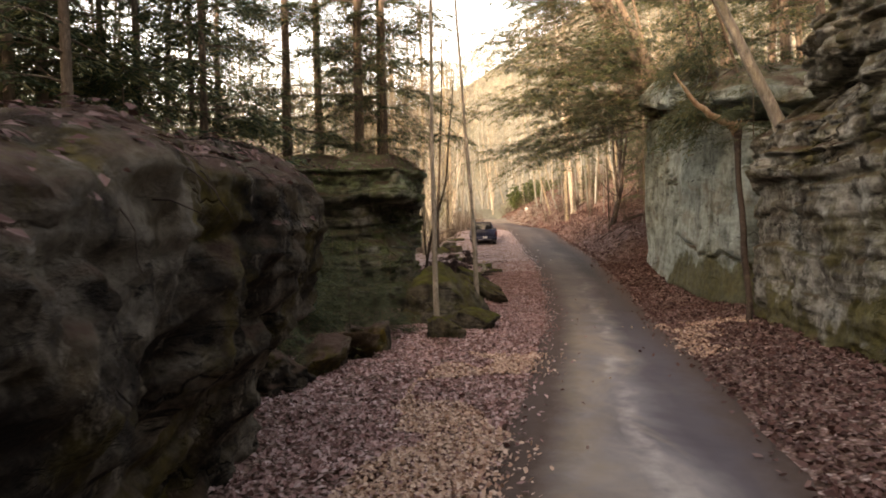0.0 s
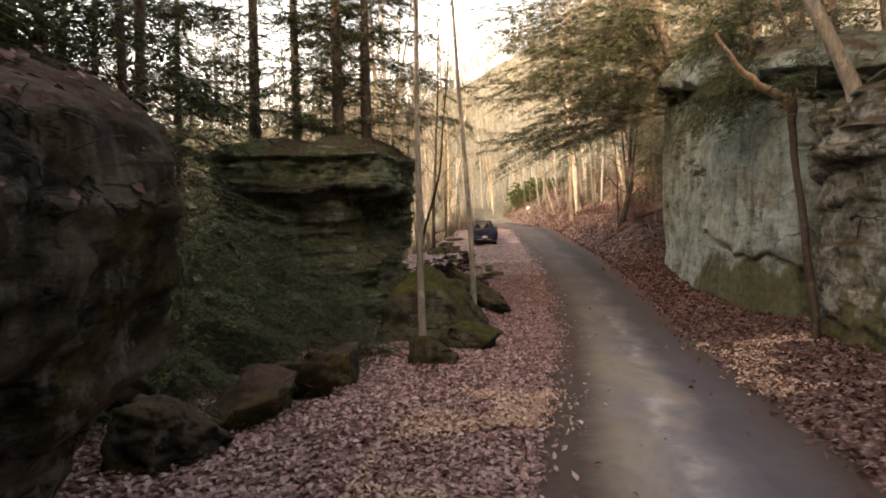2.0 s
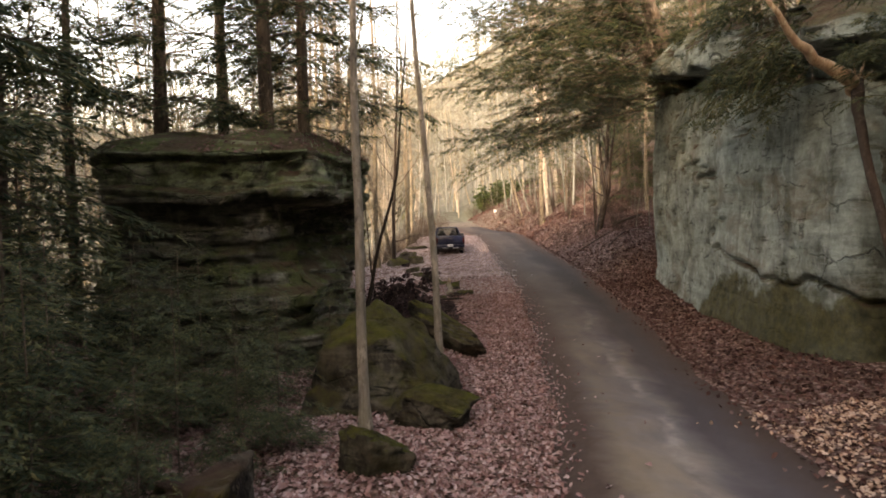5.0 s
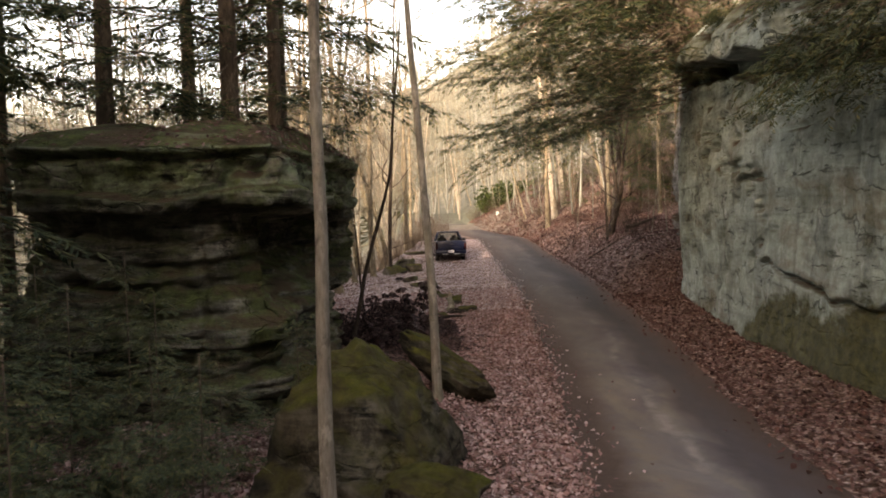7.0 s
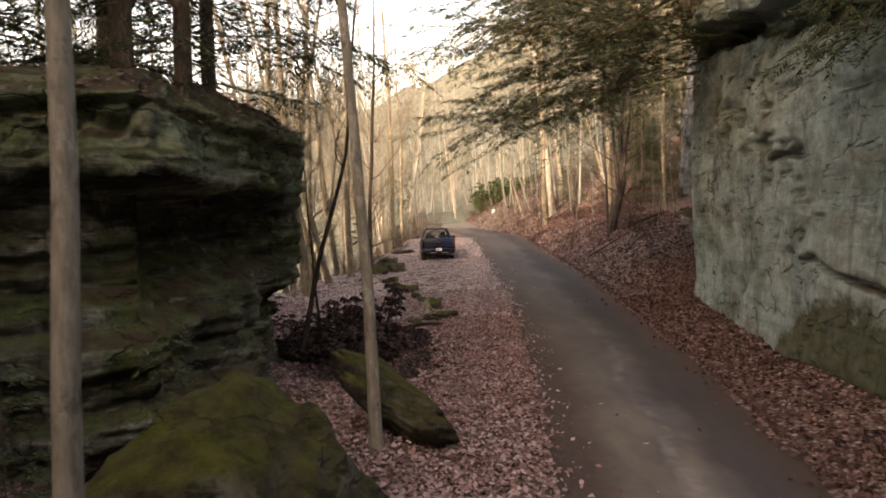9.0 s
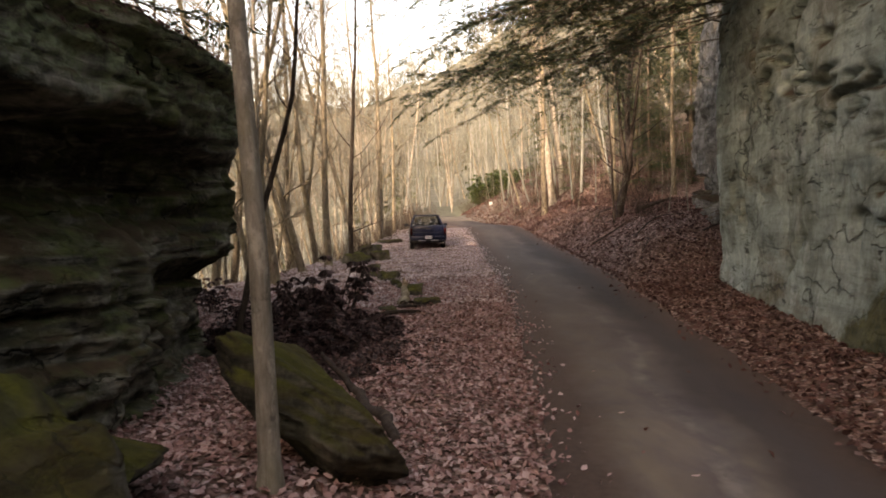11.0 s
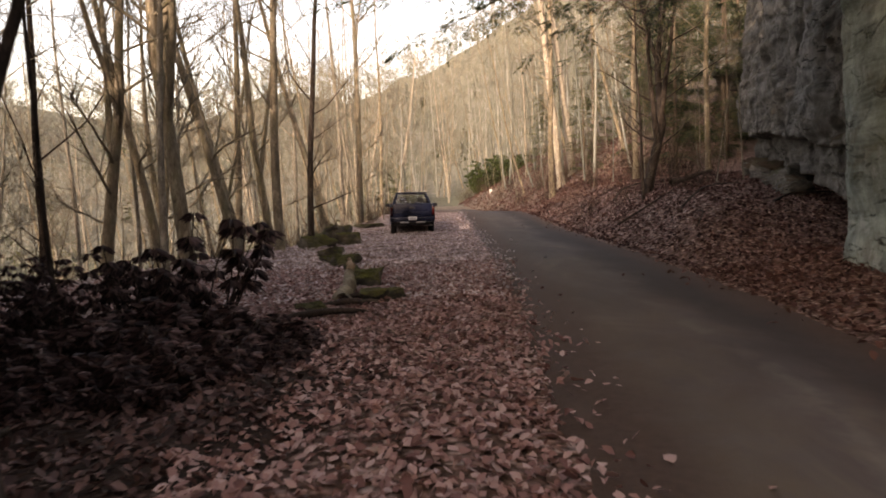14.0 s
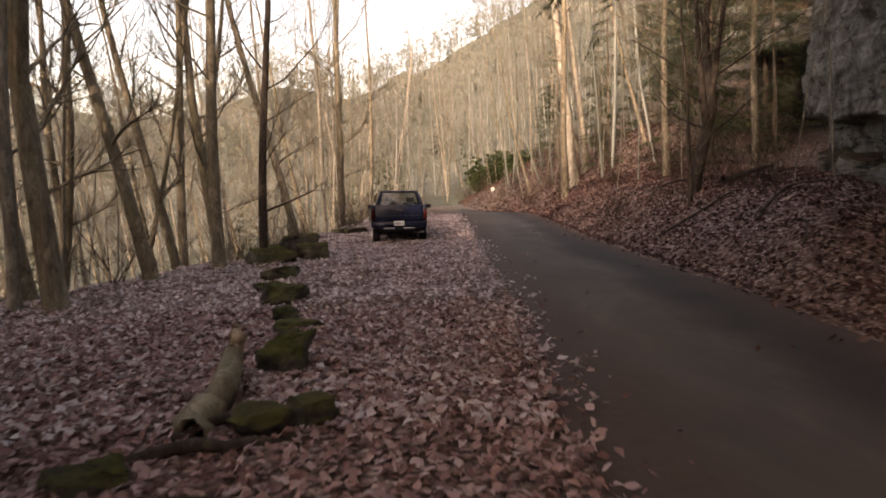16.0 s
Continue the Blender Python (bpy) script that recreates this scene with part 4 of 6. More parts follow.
for me, x, y, rz, s in ((HEM_L[0], -5.8, 10.8, 10, 0.8), (HEM_L[1], -6.3, 18.3, 60, 0.85), (HEM_L[0], -9, 13.5, 130, 0.9), (HEM_L[0], -11, 14, 200, 0.9), (HEM_L[0], -8.5, 17.5, 20, 0.9), (HEM_L[0], -6.5, 15.0, 70, 0.85), (HEM_L[0], -7.2, 11.5, 300, 0.8), (HEM_L[0], -9.5, 10, 30, 0.85), (HEM_L[0], -17, 27, 170, 1.0),
                         (HEM_L[1], -13.5, 19.5, 60, 1.0), (HEM_L[0], -15.5, 31, 80, 1.1), (HEM_L[1], -12, 17, 330, 0.9), (HEM_L[0], -18, 21, 20, 1.0), (HEM_L[1], -7.6, 13.2, 75, 0.85), (HEM_L[1], -10.5, 16.6, 215, 0.95), (HEM_L[0], -7.8, 21.6, 285, 0.9), (HEM_L[1], -8.2, 25.4, 35, 0.95), (HEM_L[0], -5.0, 14.6, 320, 0.75), (HEM_L[1], -20, 30, 140, 1.1), (HEM_L[1], -22, 38, 10, 1.2), (HEM_L[0], -21, 25, 220, 1.1), (HEM_L[0], -18.5, 42, 75, 1.2)):
    plant("hemlock_tree", me, x, y, None, rz, s, "tall hemlock in the woods behind the rocks", "tree", "hemlocks behind the rocks")
# hemlocks above the pale wall
HEM_D = hemlock(14, 15, 0.20, 0.03, 44, 4.4, 0.55, 0.64, (-0.06, 0), one_side=math.pi, ribs=6)
HEM_E = hemlock(15, 13, 0.17, 0.01, 42, 4.0, 0.55, 0.64, (-0.10, -0.03), one_side=math.pi, ribs=6)
HEM_F = hemlock(17, 12, 0.20, 0.03, 40, 9.0, 0.75, 0.50, (-0.45, 0.0), one_side=math.pi, ribs=9, sag=-0.012, rise=(-0.60, 0.10))
HEM_G = hemlock(18, 14, 0.20, 0.06, 36, 6.8, 0.75, 0.50, (-0.5, 0.05), one_side=math.pi * 0.95, ribs=9, sag=-0.02, rise=(-0.30, 0.15))
HEM_H = hemlock(27, 7, 0.12, 0.02, 20, 8.6, 0.85, 0.46, (-0.25, 0.0), bare=3, one_side=math.pi, sag=-0.005, rise=(-0.62, -0.2))
HEM_K = hemlock(33, 5.0, 0.16, 0.05, 18, 11.0, 0.9, 0.46, (-0.25, 0.0), bare=3, one_side=math.pi, ribs=9, sag=0.0, rise=(-0.26, -0.02))
for me, x, y, z, rz, s in ((HEM_K, 9.7, 31.0, 6.6, -6, 0.92), (HEM_K, 10.6, 33.2, 6.6, 12, 1.0), (HEM_F, 9.8, 31.4, 7.4, 8, 1.1), (HEM_F, 9.9, 29.8, 7.3, -4, 1.0), (HEM_G, 10.6, 32.6, 7.0, 6, 1.1), (HEM_H, 9.95, 30.6, 7.0, -18, 0.95), (HEM_H, 10.5, 32.4, 7.1, -34, 1.0), (HEM_G, 10.0, 31.6, 7.2, -10, 1.0)):
    plant("hemlock_tree", me, x, y, z, rz, s, "large hemlock with long boughs hanging over the lane", "tree", "hemlocks over the lane")
for me, x, y, z, rz, s in ((HEM_E, 11.6, 20.6, 6.2, -40, 0.9), (HEM_D, 12.6, 25, 6.5, 30, 1.0), (HEM_E, 12.8, 30.5, 7.2, 0, 1.0), (HEM_E, 9.8, 14.5, 7.0, 10, 0.8)):
    plant("hemlock_tree", me, x, y, z, rz, s, "hemlock overhanging the pale rock wall", "tree", "hemlocks over the wall")
HEM_R = hemlock(28, 4.5, 0.06, 0.03, 26, 2.8, 0.9, 0.5, (-0.3, 0.0), bare=3, one_side=math.pi, ribs=6, sag=-0.10, rise=(-0.75, -0.1))
for x, y, z, rz, s in ((8.8, 22.4, 6.0, 0, 0.85), (8.6, 21.2, 5.9, 20, 0.9), (8.6, 19.3, 5.9, -10, 0.9)):
    plant("hemlock_tree", HEM_R, x, y, z, rz, s, "small hemlock drooping down the face of the wall", "tree", "hemlocks drooping down the wall")
# young hemlocks in the gap between the blocks
HEM_S = hemlock(16, 5.0, 0.014, 0.02, 60, 2.3, 0.9, 0.46, bare=2, ribs=6)
for x, y, rz, s in ((-3, 11.9, 0, 0.58), (-2, 14.4, 80, 0.41), (-2.7, 16.6, 190, 0.46), (-1.7, 18.2, 20, 0.38), (-4.3, 14, 250, 0.5), (-5.6, 12.2, 130, 0.9), (-5.2, 17.5, 310, 0.9), (-4, 18.6, 60, 0.46), (-1.25, 15.9, 140, 0.37), (-1, 19.6, 290, 0.37), (-3.1, 13.3, 220, 0.5), (-2.55, 10.6, 40, 0.31), (-1.75, 12.7, 100, 0.31), (-3.7, 12.4, 10, 0.56), (-2.2, 17.6, 15, 0.43), (-3.2, 19.3, 75, 0.5), (-4.6, 16, 115, 0.53), (-2.5, 12.6, 55, 0.46), (-3.4, 14.6, 165, 0.5), (-2.9, 15.6, 275, 0.46), (-1.9, 16.6, 5, 0.37), (-3.6, 10.9, 95, 0.6), (-4.6, 12.6, 205, 0.68), (-1.5, 14.9, 330, 0.31)):
    plant("hemlock_sapling", HEM_S, x, y, None, rz, s, "young dark green hemlock between the rock blocks", "tree", "young hemlocks in the gap")
for x, y, z, rz, s in ((9.4, 27.3, 7.5, 0, 0.55), (8.6, 21.6, 5.7, 120, 0.6), (7.7, 17.0, 4.45, 40, 0.5), (9.2, 29.5, 7.0, 200, 0.5)):
    plant("hemlock_sapling", HEM_S, x, y, z, rz, s, "young hemlock drooping over the rim of the wall", "tree", "young hemlocks on the rim")

# valley side: leafless trees along the edge of the slope
TR = [bare_tree(30 + i, h, r, ln, f, n, w, m, sp, 7, fk) for i, (h, r, ln, f, n, w, m, sp, fk) in enumerate((
    (17, 0.17, (-0.10, 0.0), 0.12, 20, 0.05, M_BARK_BROWN, 0.26, 1),
    (16, 0.14, (-0.20, 0.02), 0.14, 19, 0.05, M_BARK_BROWN, 0.27, 0),
    (16, 0.19, (-0.06, 0.0), 0.12, 18, 0.055, M_BARK_BROWN, 0.28, 2),
    (14, 0.11, (-0.03, 0.03), 0.10, 20, 0.055, M_BARK_DARK, 0.30, 0),
    (19, 0.16, (-0.04, 0.0), 0.22, 18, 0.035, M_BARK_BROWN, 0.22, 0),
    (20, 0.22, (-0.10, 0.03), 0.35, 12, 0.03, M_BARK_PALE, 0.22, 1)))]
LAB_T = "tall leafless tree on the edge of the wooded slope"
EDGE = ((3, -0.3, 43.6, 0, 1.05), (4, -1.1, 42.6, 40, 0.95), (1, -1.7, 40.3, 0, 1.0), (2, -2.2, 37.6, 15, 1.0), (1, -3.1, 38.6, -20, 0.9), (2, -4.1, 37.4, 190, 0.8), (1, -2.5, 44.8, -10, 1.0), (0, -2.0, 46.3, 30, 0.95),
        (1, -0.5, 50.8, 0, 1.1), (0, 0.4, 55.8, 90, 1.0), (4, 0.9, 72, 0, 1.0), (4, -3.4, 47.5, 60, 1.0), (0, -5.2, 43.5, 140, 1.0), (3, -6.0, 38.5, 240, 1.0))
TRL = [bare_tree(40 + i, h, r, ln, 0.2, 16, 0.05, m, 0.26, 8, sides=6) for i, (h, r, ln, m) in enumerate(((17, 0.13, (-0.14, 0), M_BARK_GREY), (15, 0.10, (-0.24, 0.03), M_BARK_BROWN), (18, 0.11, (-0.02, 0), M_BARK_GREY), (20, 0.17, (-0.12, 0.02), M_BARK_PALE)))]
for i, x, y, rz, s in EDGE:
    plant("tree", TR[i], x, y, None, rz, s, LAB_T, "tree", "trees along the slope")
rt = random.Random(4)
for k in range(70):
    y = rt.uniform(36, 92)
    x = float(bank_edge(y)) - rt.uniform(1.5, 26)
    plant("tree", TRL[rt.choice((0, 1, 2))], x, y, None, rt.uniform(-25, 25), rt.uniform(0.85, 1.25), "leafless tree down the wooded valley slope", "tree", "trees down the slope")
for k in range(28):
    x, y = rt.uniform(-19, -6), rt.uniform(11, 40)
    if k > 18:
        x, y = rt.uniform(-16, -2.5), rt.uniform(32.5, 46)
    if -10.5 < x < 0 and 19.5 < y < 32:
        x -= 9
    plant("tree", TRL[k % 3], x, y, None, rt.uniform(0, 360), rt.uniform(0.7, 0.95), "leafless tree in the woods behind the rocks", "tree", "trees behind the rocks")
SAP = [bare_tree(50 + i, 7.5, 0.032, ln, 0.10, 10, 0.045, M_BARK_GREY, 0.22, 3, sides=5) for i, ln in enumerate(((0.05, 0.0), (-0.12, 0.05), (0.0, -0.06)))]
for k in range(64):
    y = rt.uniform(33, 74)
    x = float(bank_edge(y)) - rt.uniform(-0.6, 9)
    plant("sapling", SAP[k % 3], x, y, None, rt.uniform(0, 360), rt.uniform(0.6, 1.3), "thin leafless sapling on the wooded slope", "tree", "saplings on the slope")
for k in range(44):
    y = rt.uniform(42, 72) if k < 20 else rt.uniform(64, 100)
    x = float(road_right(y)) + rt.uniform(1.6, 9)
    plant("sapling", SAP[k % 3], x, y, None, rt.uniform(0, 360), rt.uniform(0.5, 1.1), "thin leafless sapling on the leafy bank", "tree", "saplings on the bank")
# hill side
for i, x, y, rz, s in ((3, 11.1, 45.6, 60, 0.6), (5, 12.0, 62.5, 0, 1.15), (5, 13.4, 65.5, 12, 1.15), (4, 10.9, 60, 0, 1.1), (4, 14.0, 55, 50, 1.0), (4, 16.5, 52.5, 70, 0.9)):
    plant("tree", TR[i], x, y, None, rz, s, "leafless tree on the leafy bank above the lane", "tree", "trees on the bank")
plant("tree", bare_tree(83, 10, 0.20, (-0.16, 0.0), 0.14, 22, 0.08, M_BARK_DARK, 0.36, 7, 4, crook=0.22), 11.5, 46.5, None, 200, 1, "dark many-stemmed tree with curving limbs on the bank")
for k in range(36):
    y = rt.uniform(56, 110)
    x = float(road_right(y)) + rt.uniform(2.2, 30)
    plant("tree", TRL[rt.choice((0, 0, 1, 1, 2, 2, 3))], x, y, None, rt.uniform(-25, 25), rt.uniform(0.85, 1.2), "leafless tree on the sunlit hillside", "tree", "trees on the hillside")


# woods closing the view past the bend
for k in range(26):
    y = rt.uniform(82, 128)
    x = rt.uniform(-3, float(road_left(y)) - 1.2) if k < 16 else rt.uniform(3, 12) + 0 * y
    y = y if k < 16 else rt.uniform(99, 130)
    plant("tree", TRL[rt.choice((0, 1, 2, 2, 3))], x, y, None, rt.uniform(0, 360), rt.uniform(0.7, 1.1), "leafless tree beyond the bend of the lane", "tree", "trees past the bend")


# tall hemlocks behind the wall's end, added mostly out of view for shade
HEM_T = hemlock(19, 19, 0.24, 0.32, 44, 6.0, 0.7, 0.8, (-0.04, 0.0), one_side=math.pi, ribs=5)
for x, y, z, rz, s in ((14.0, 34.2, 8.2, 90, 0.7), (17.0, 35.6, 8.2, 200, 0.75), (19.5, 37.5, 8.8, 60, 0.8), (21.5, 44.5, 10.7, 20, 0.75), (23.0, 48.5, 10.7, 150, 0.75), (12.9, 35.4, 8.2, 0, 0.7)):
    plant("hemlock_tree", HEM_T, x, y, z, rz, s, "tall hemlock added mostly out of view to shade the bank", "tree", "hemlocks behind the wall")
# evergreens mixed into the woods above the bank
for me, x, y, rz, s in ((HEM_B, 13.6, 63.5, 10, 0.45), (HEM_L[0], 17.2, 60.5, 80, 0.7), (HEM_B, 20.0, 64.0, 150, 0.8), (HEM_L[1], 23.5, 60.8, 220, 0.8), (HEM_B, 16.0, 70.0, 300, 0.7), (HEM_L[0], 20.5, 72.0, 40, 0.9), (HEM_L[1], 25.5, 68.0, 130, 0.9), (HEM_L[0], 28.5, 63.0, 10, 0.9), (HEM_B, 14.5, 78.0, 70, 0.7), (HEM_L[1], 18.5, 54.8, 170, 0.55), (HEM_L[0], 22.5, 79.0, 170, 0.9), (HEM_L[1], 30, 74, 90, 0.95), (HEM_L[0], 16.6, 56.5, 20, 0.75), (HEM_L[1], 19.6, 57.6, 120, 0.85), (HEM_L[0], 22.6, 57.2, 60, 0.9), (HEM_L[1], 18.4, 63.0, 200, 0.8), (HEM_L[0], 25.0, 64.6, 260, 0.95)):
    plant("hemlock_tree", me, x, y, None, rz, s, "hemlock among leafless trees on the steep bank", "tree", "hemlocks up the bank")
# hemlocks crowning the outcrops
for me, x, y, z, rz, s in ((HEM_D, 17.8, 47.5, 10.6, 0, 0.8),):
    plant("hemlock_tree", me, x, y, z, rz, s, "hemlock rooted on top of the grey outcrop", "tree", "hemlocks on the outcrop")
# low leafless brush along the slope's edge
def brush(seed):
    rnd = random.Random(seed)
    s = Soup()
    for k in range(16):
        a = rnd.uniform(0, 2 * math.pi)
        q = bent(rnd, Vector((rnd.uniform(-0.4, 0.4), rnd.uniform(-0.4, 0.4), -0.05)), Vector((0.6 * math.cos(a), 0.6 * math.sin(a), 1.2)), rnd.uniform(0.7, 2.0), 4, 0.14)
        s.tube(q, tip(0.011, 4, 0.3), 3, False)
        for j in range(4):
            i = rnd.randint(1, 4)
            w = bent(rnd, q[i], Vector((rnd.uniform(-1, 1), rnd.uniform(-1, 1), 0.7)), rnd.uniform(0.25, 0.7), 2, 0.2)
            s.tube(w, tip(0.005, 2, 0.4), 3, False)
    return s.mesh("brush", M_BRUSH)


BRUSH = [brush(1), brush(2), brush(3)]
for k in range(140):
    y = rt.uniform(34, 70)
    x = float(bank_edge(y)) - rt.uniform(-0.8, 3.5)
    if k >= 42:
        y = rt.uniform(42, 68) if k < 62 else rt.uniform(64, 96)
        x = float(road_right(y)) + rt.uniform(0.9, 6 if k < 62 else 11)
    if k >= 112:
        y = rt.uniform(70, 100)
        x = float(road_left(y)) - rt.uniform(0.5, 6)
    ob = part("brush", BRUSH[k % 3])
    ob.matrix_world = pose(x, y, gz(x, y), 0, 0, rt.uniform(0, 360))
    tagged(ob, "low tangle of leafless brown brush", "brush", "brush on the banks")


# ---------------------------------------------------------------- far woods: one uncountable mass of bare trees
def far_woods(seed, count, near=False, valley=False):
    """Bent stems with rising limbs and a haze of twigs."""
    r_ = np.random.default_rng(seed)
    V, F = [], []
    placed = 0
    while placed < count:
        a, rad_ = r_.uniform(-1.1, 0.72), 60 + 285 * r_.random() ** 0.75
        x, y = 5 + rad_ * math.sin(a), 30 + rad_ * math.cos(a)
        if near:
            y = r_.uniform(56, 190)
            x = float(road_right(y)) + 3 + (50 + 0.4 * y) * r_.random() ** 1.2
            if not valley and x > 13.5 + 0.55 * (y - 56) and y < 84 and r_.random() < 0.75:
                continue
        if valley:
            y, x = r_.uniform(9, 40), r_.uniform(-34, -7.5)
            if x > -11 and y < 33:
                continue
        ahead = near or y > 70 or x < -25 or valley
        if not ahead or y < -60 or (4 < x < 14 and y < 99 and not near):
            continue
        placed += 1
        z = float(ground_z(x, y)) - 0.3
        far = math.hypot(x - 5, y - 30)
        h, r0 = r_.uniform(9, 20), r_.uniform(0.02, 0.11)
        lx, ly = r_.normal(-0.04, 0.07), r_.normal(0, 0.06)
        bx, by = r_.normal(0, 0.10, 2)
        def at(t):
            return np.array((x + h * (lx * t + bx * t * (1 - t)), y + h * (ly * t + by * t * (1 - t)), z + h * t))
        b0 = len(V)
        for i in range(5):
            c, rr_ = at(i / 4), r0 * (1 - 0.88 * i / 4) + 0.008
            V += [(c[0] + rr_ * math.cos(w), c[1] + rr_ * math.sin(w), c[2]) for w in (0, 1.57, 3.14, 4.71)]
        F += [(b0 + i * 4 + k, b0 + i * 4 + (k + 1) % 4, b0 + i * 4 + 4 + (k + 1) % 4, b0 + i * 4 + 4 + k) for i in range(4) for k in range(4)]
        for b in range(11):
            t = r_.uniform(0.2, 0.98)
            w, up, ln = r_.uniform(0, 2 * math.pi), r_.uniform(0.3, 1.3), h * r_.uniform(0.10, 0.26) * (1.2 - 0.6 * t)
            p, d = at(t), np.array((math.cos(w), math.sin(w), up))
            d = d / np.linalg.norm(d) * ln
            sr = r0 * 0.2 * (1.2 - t) + 0.008 + (0.0 if near else 0.0003 * far)
            side, upv = np.array((-math.sin(w), math.cos(w), 0)) * sr, np.array((0, 0, sr))
            n0 = len(V)
            V += [tuple(p + side), tuple(p - side), tuple(p + upv), tuple(p + d)]
            F += [(n0, n0 + 1, n0 + 3), (n0 + 1, n0 + 2, n0 + 3), (n0 + 2, n0, n0 + 3)]
            for k in range(11):
                q = p + d * r_.uniform(0.2, 1.1)
                e = np.array((r_.uniform(-1, 1), r_.uniform(-1, 1), r_.uniform(-0.2, 1.1))) * r_.uniform(0.5, 1.3)
                wv = np.array((r_.uniform(-1, 1), r_.uniform(-1, 1), r_.uniform(-1, 1))) * (0.010 + (0.0 if near else 0.0003 * far))
                n0 = len(V)
                V += [tuple(q + wv), tuple(q - wv), tuple(q + e)]
                F.append((n0, n0 + 1, n0 + 2))
    return V, F


# far bark kept pale and low in contrast, in place of haze
M_FAR = mat_leafy("far_bark", [(0, (0.120, 0.130, 0.110)), (0.6, (0.205, 0.216, 0.188)), (1, (0.35, 0.365, 0.335))], 0.9, 0)
FV, FF = far_woods(3, 3300)
tagged(part("far_woods", mesh_of("far_woods", FV, FF, M_FAR, False)), "leafless woods covering the far hillside", "woods", kind="stuff")
FV, FF = far_woods(5, 520, True)
tagged(part("hillside_woods", mesh_of("hillside_woods", FV, FF, M_FAR, False)), "leafless woods climbing the sunlit hillside", "woods", kind="stuff")


M_MID = mat_leafy("wood_bark", [(0, (0.050, 0.043, 0.033)), (0.7, (0.13, 0.115, 0.088)), (1, (0.24, 0.22, 0.17))], 0.9, 0)
FV, FF = far_woods(8, 300, True, True)
tagged(part("valley_woods", mesh_of("valley_woods", FV, FF, M_MID, False)), "thin leafless woods behind the mossy rocks", "woods", kind="stuff")


def far_evergreens(seed, count):
    """Dark conifers among the far woods: whorls of drooping boughs round a spire."""
    r_ = np.random.default_rng(seed)
    V, F = [], []
    for k in range(count):
        a, rad_ = r_.uniform(-1.4, 0.6), r_.uniform(75, 320)
        x, y = 5 + rad_ * math.sin(a), 30 + rad_ * math.cos(a)
        z, h = float(ground_z(x, y)) - 0.3, r_.uniform(8, 16)
        for j in range(120):
            t = 0.10 + 0.90 * (j + r_.random()) / 120
            w = r_.uniform(0, 2 * math.pi)
            ln = (1.05 - t) * h * 0.22 * r_.uniform(0.3, 1.2) + 0.15
            p = np.array((x, y, z + h * t))
            d = np.array((math.cos(w), math.sin(w), r_.uniform(-0.7, 0.3))) * ln
            sd = np.array((-math.sin(w), math.cos(w), 0.0)) * ln * 0.13
            b_ = len(V)
            V += [tuple(p), tuple(p + d * 0.55 + sd), tuple(p + d), tuple(p + d * 0.55 - sd - np.array((0, 0, 0.1 * ln)))]
            F += [(b_, b_ + 1, b_ + 2), (b_, b_ + 2, b_ + 3)]
    return mesh_of("far_evergreens", V, F, mat_leafy("far_needles", [(0, (0.05, 0.06, 0.03)), (1, (0.12, 0.125, 0.06))], 0.8, 0.2), False)


tagged(part("far_evergreens", far_evergreens(9, 240)), "scattered dark evergreens among the far leafless woods", "woods", kind="stuff")


# ---------------------------------------------------------------- boulders and stones
def boulder(name, size, seed, mat, sub=5, sharp=0.14, worn=0.12):
    """A weathered block: the hull of a few corners, worn round and pitted."""
    rnd = random.Random(seed)
    bm = bmesh.new()
    for k in range(16):
        v = Vector((rnd.uniform(-1, 1), rnd.uniform(-1, 1), rnd.uniform(-1, 1)))
        m_ = max(abs(c) for c in v)
        v = v / m_ * rnd.uniform(0.75, 1.0)
        bm.verts.new((v.x, v.y, v.z))
    r_ = bmesh.ops.convex_hull(bm, input=bm.verts)
    bmesh.ops.delete(bm, geom=[v for v in bm.verts if not v.link_faces], context="VERTS")
    for _ in range(sub - 1):
        bmesh.ops.subdivide_edges(bm, edges=bm.edges, cuts=1, use_grid_fill=True)
        bmesh.ops.smooth_vert(bm, verts=bm.verts, factor=worn, use_axis_x=True, use_axis_y=True, use_axis_z=True)
    co = np.array([v.co for v in bm.verts])
    d = 1 + sharp * fbm(co[:, 0] * 1.6 + seed, co[:, 1] * 1.6, co[:, 2] * 1.6, 3, seed) + 0.11 * fbm(co[:, 0] * 4, co[:, 1] * 5, co[:, 2] * 7, 4, seed + 1)
    co = co * d[:, None] * np.array(size) * 1.15
    for v, c in zip(bm.verts, co):
        v.co = c
    return from_bm(name, bm, mat, True)


BOULDERS = (  # x, y, z, half sizes, turns
    (0.08, 18.2, 0.0, (1.05, 1.40, 0.95), (4, 22, -12)), (0.62, 17.0, -0.02, (0.66, 0.55, 0.38), (0, 16, -25)), (1.2, 21.45, 0.34, (0.82, 0.60, 0.34), (0, 24, -14)),
    (0.0, 14.7, 0.0, (0.36, 0.36, 0.36), (0, 0, 30)), (-0.45, 20.25, 0.1, (0.85, 0.65, 0.48), (0, 10, 0)))
for i, (x, y, z, s, r) in enumerate(BOULDERS):
    ob = part("boulder", boulder("boulder", s, 60 + i, M_BOULDER))
    ob.matrix_world = pose(x, y, z, *r)
    tagged(ob, "moss-covered sandstone boulder among fallen leaves", "boulder", "mossy boulders by the verge")
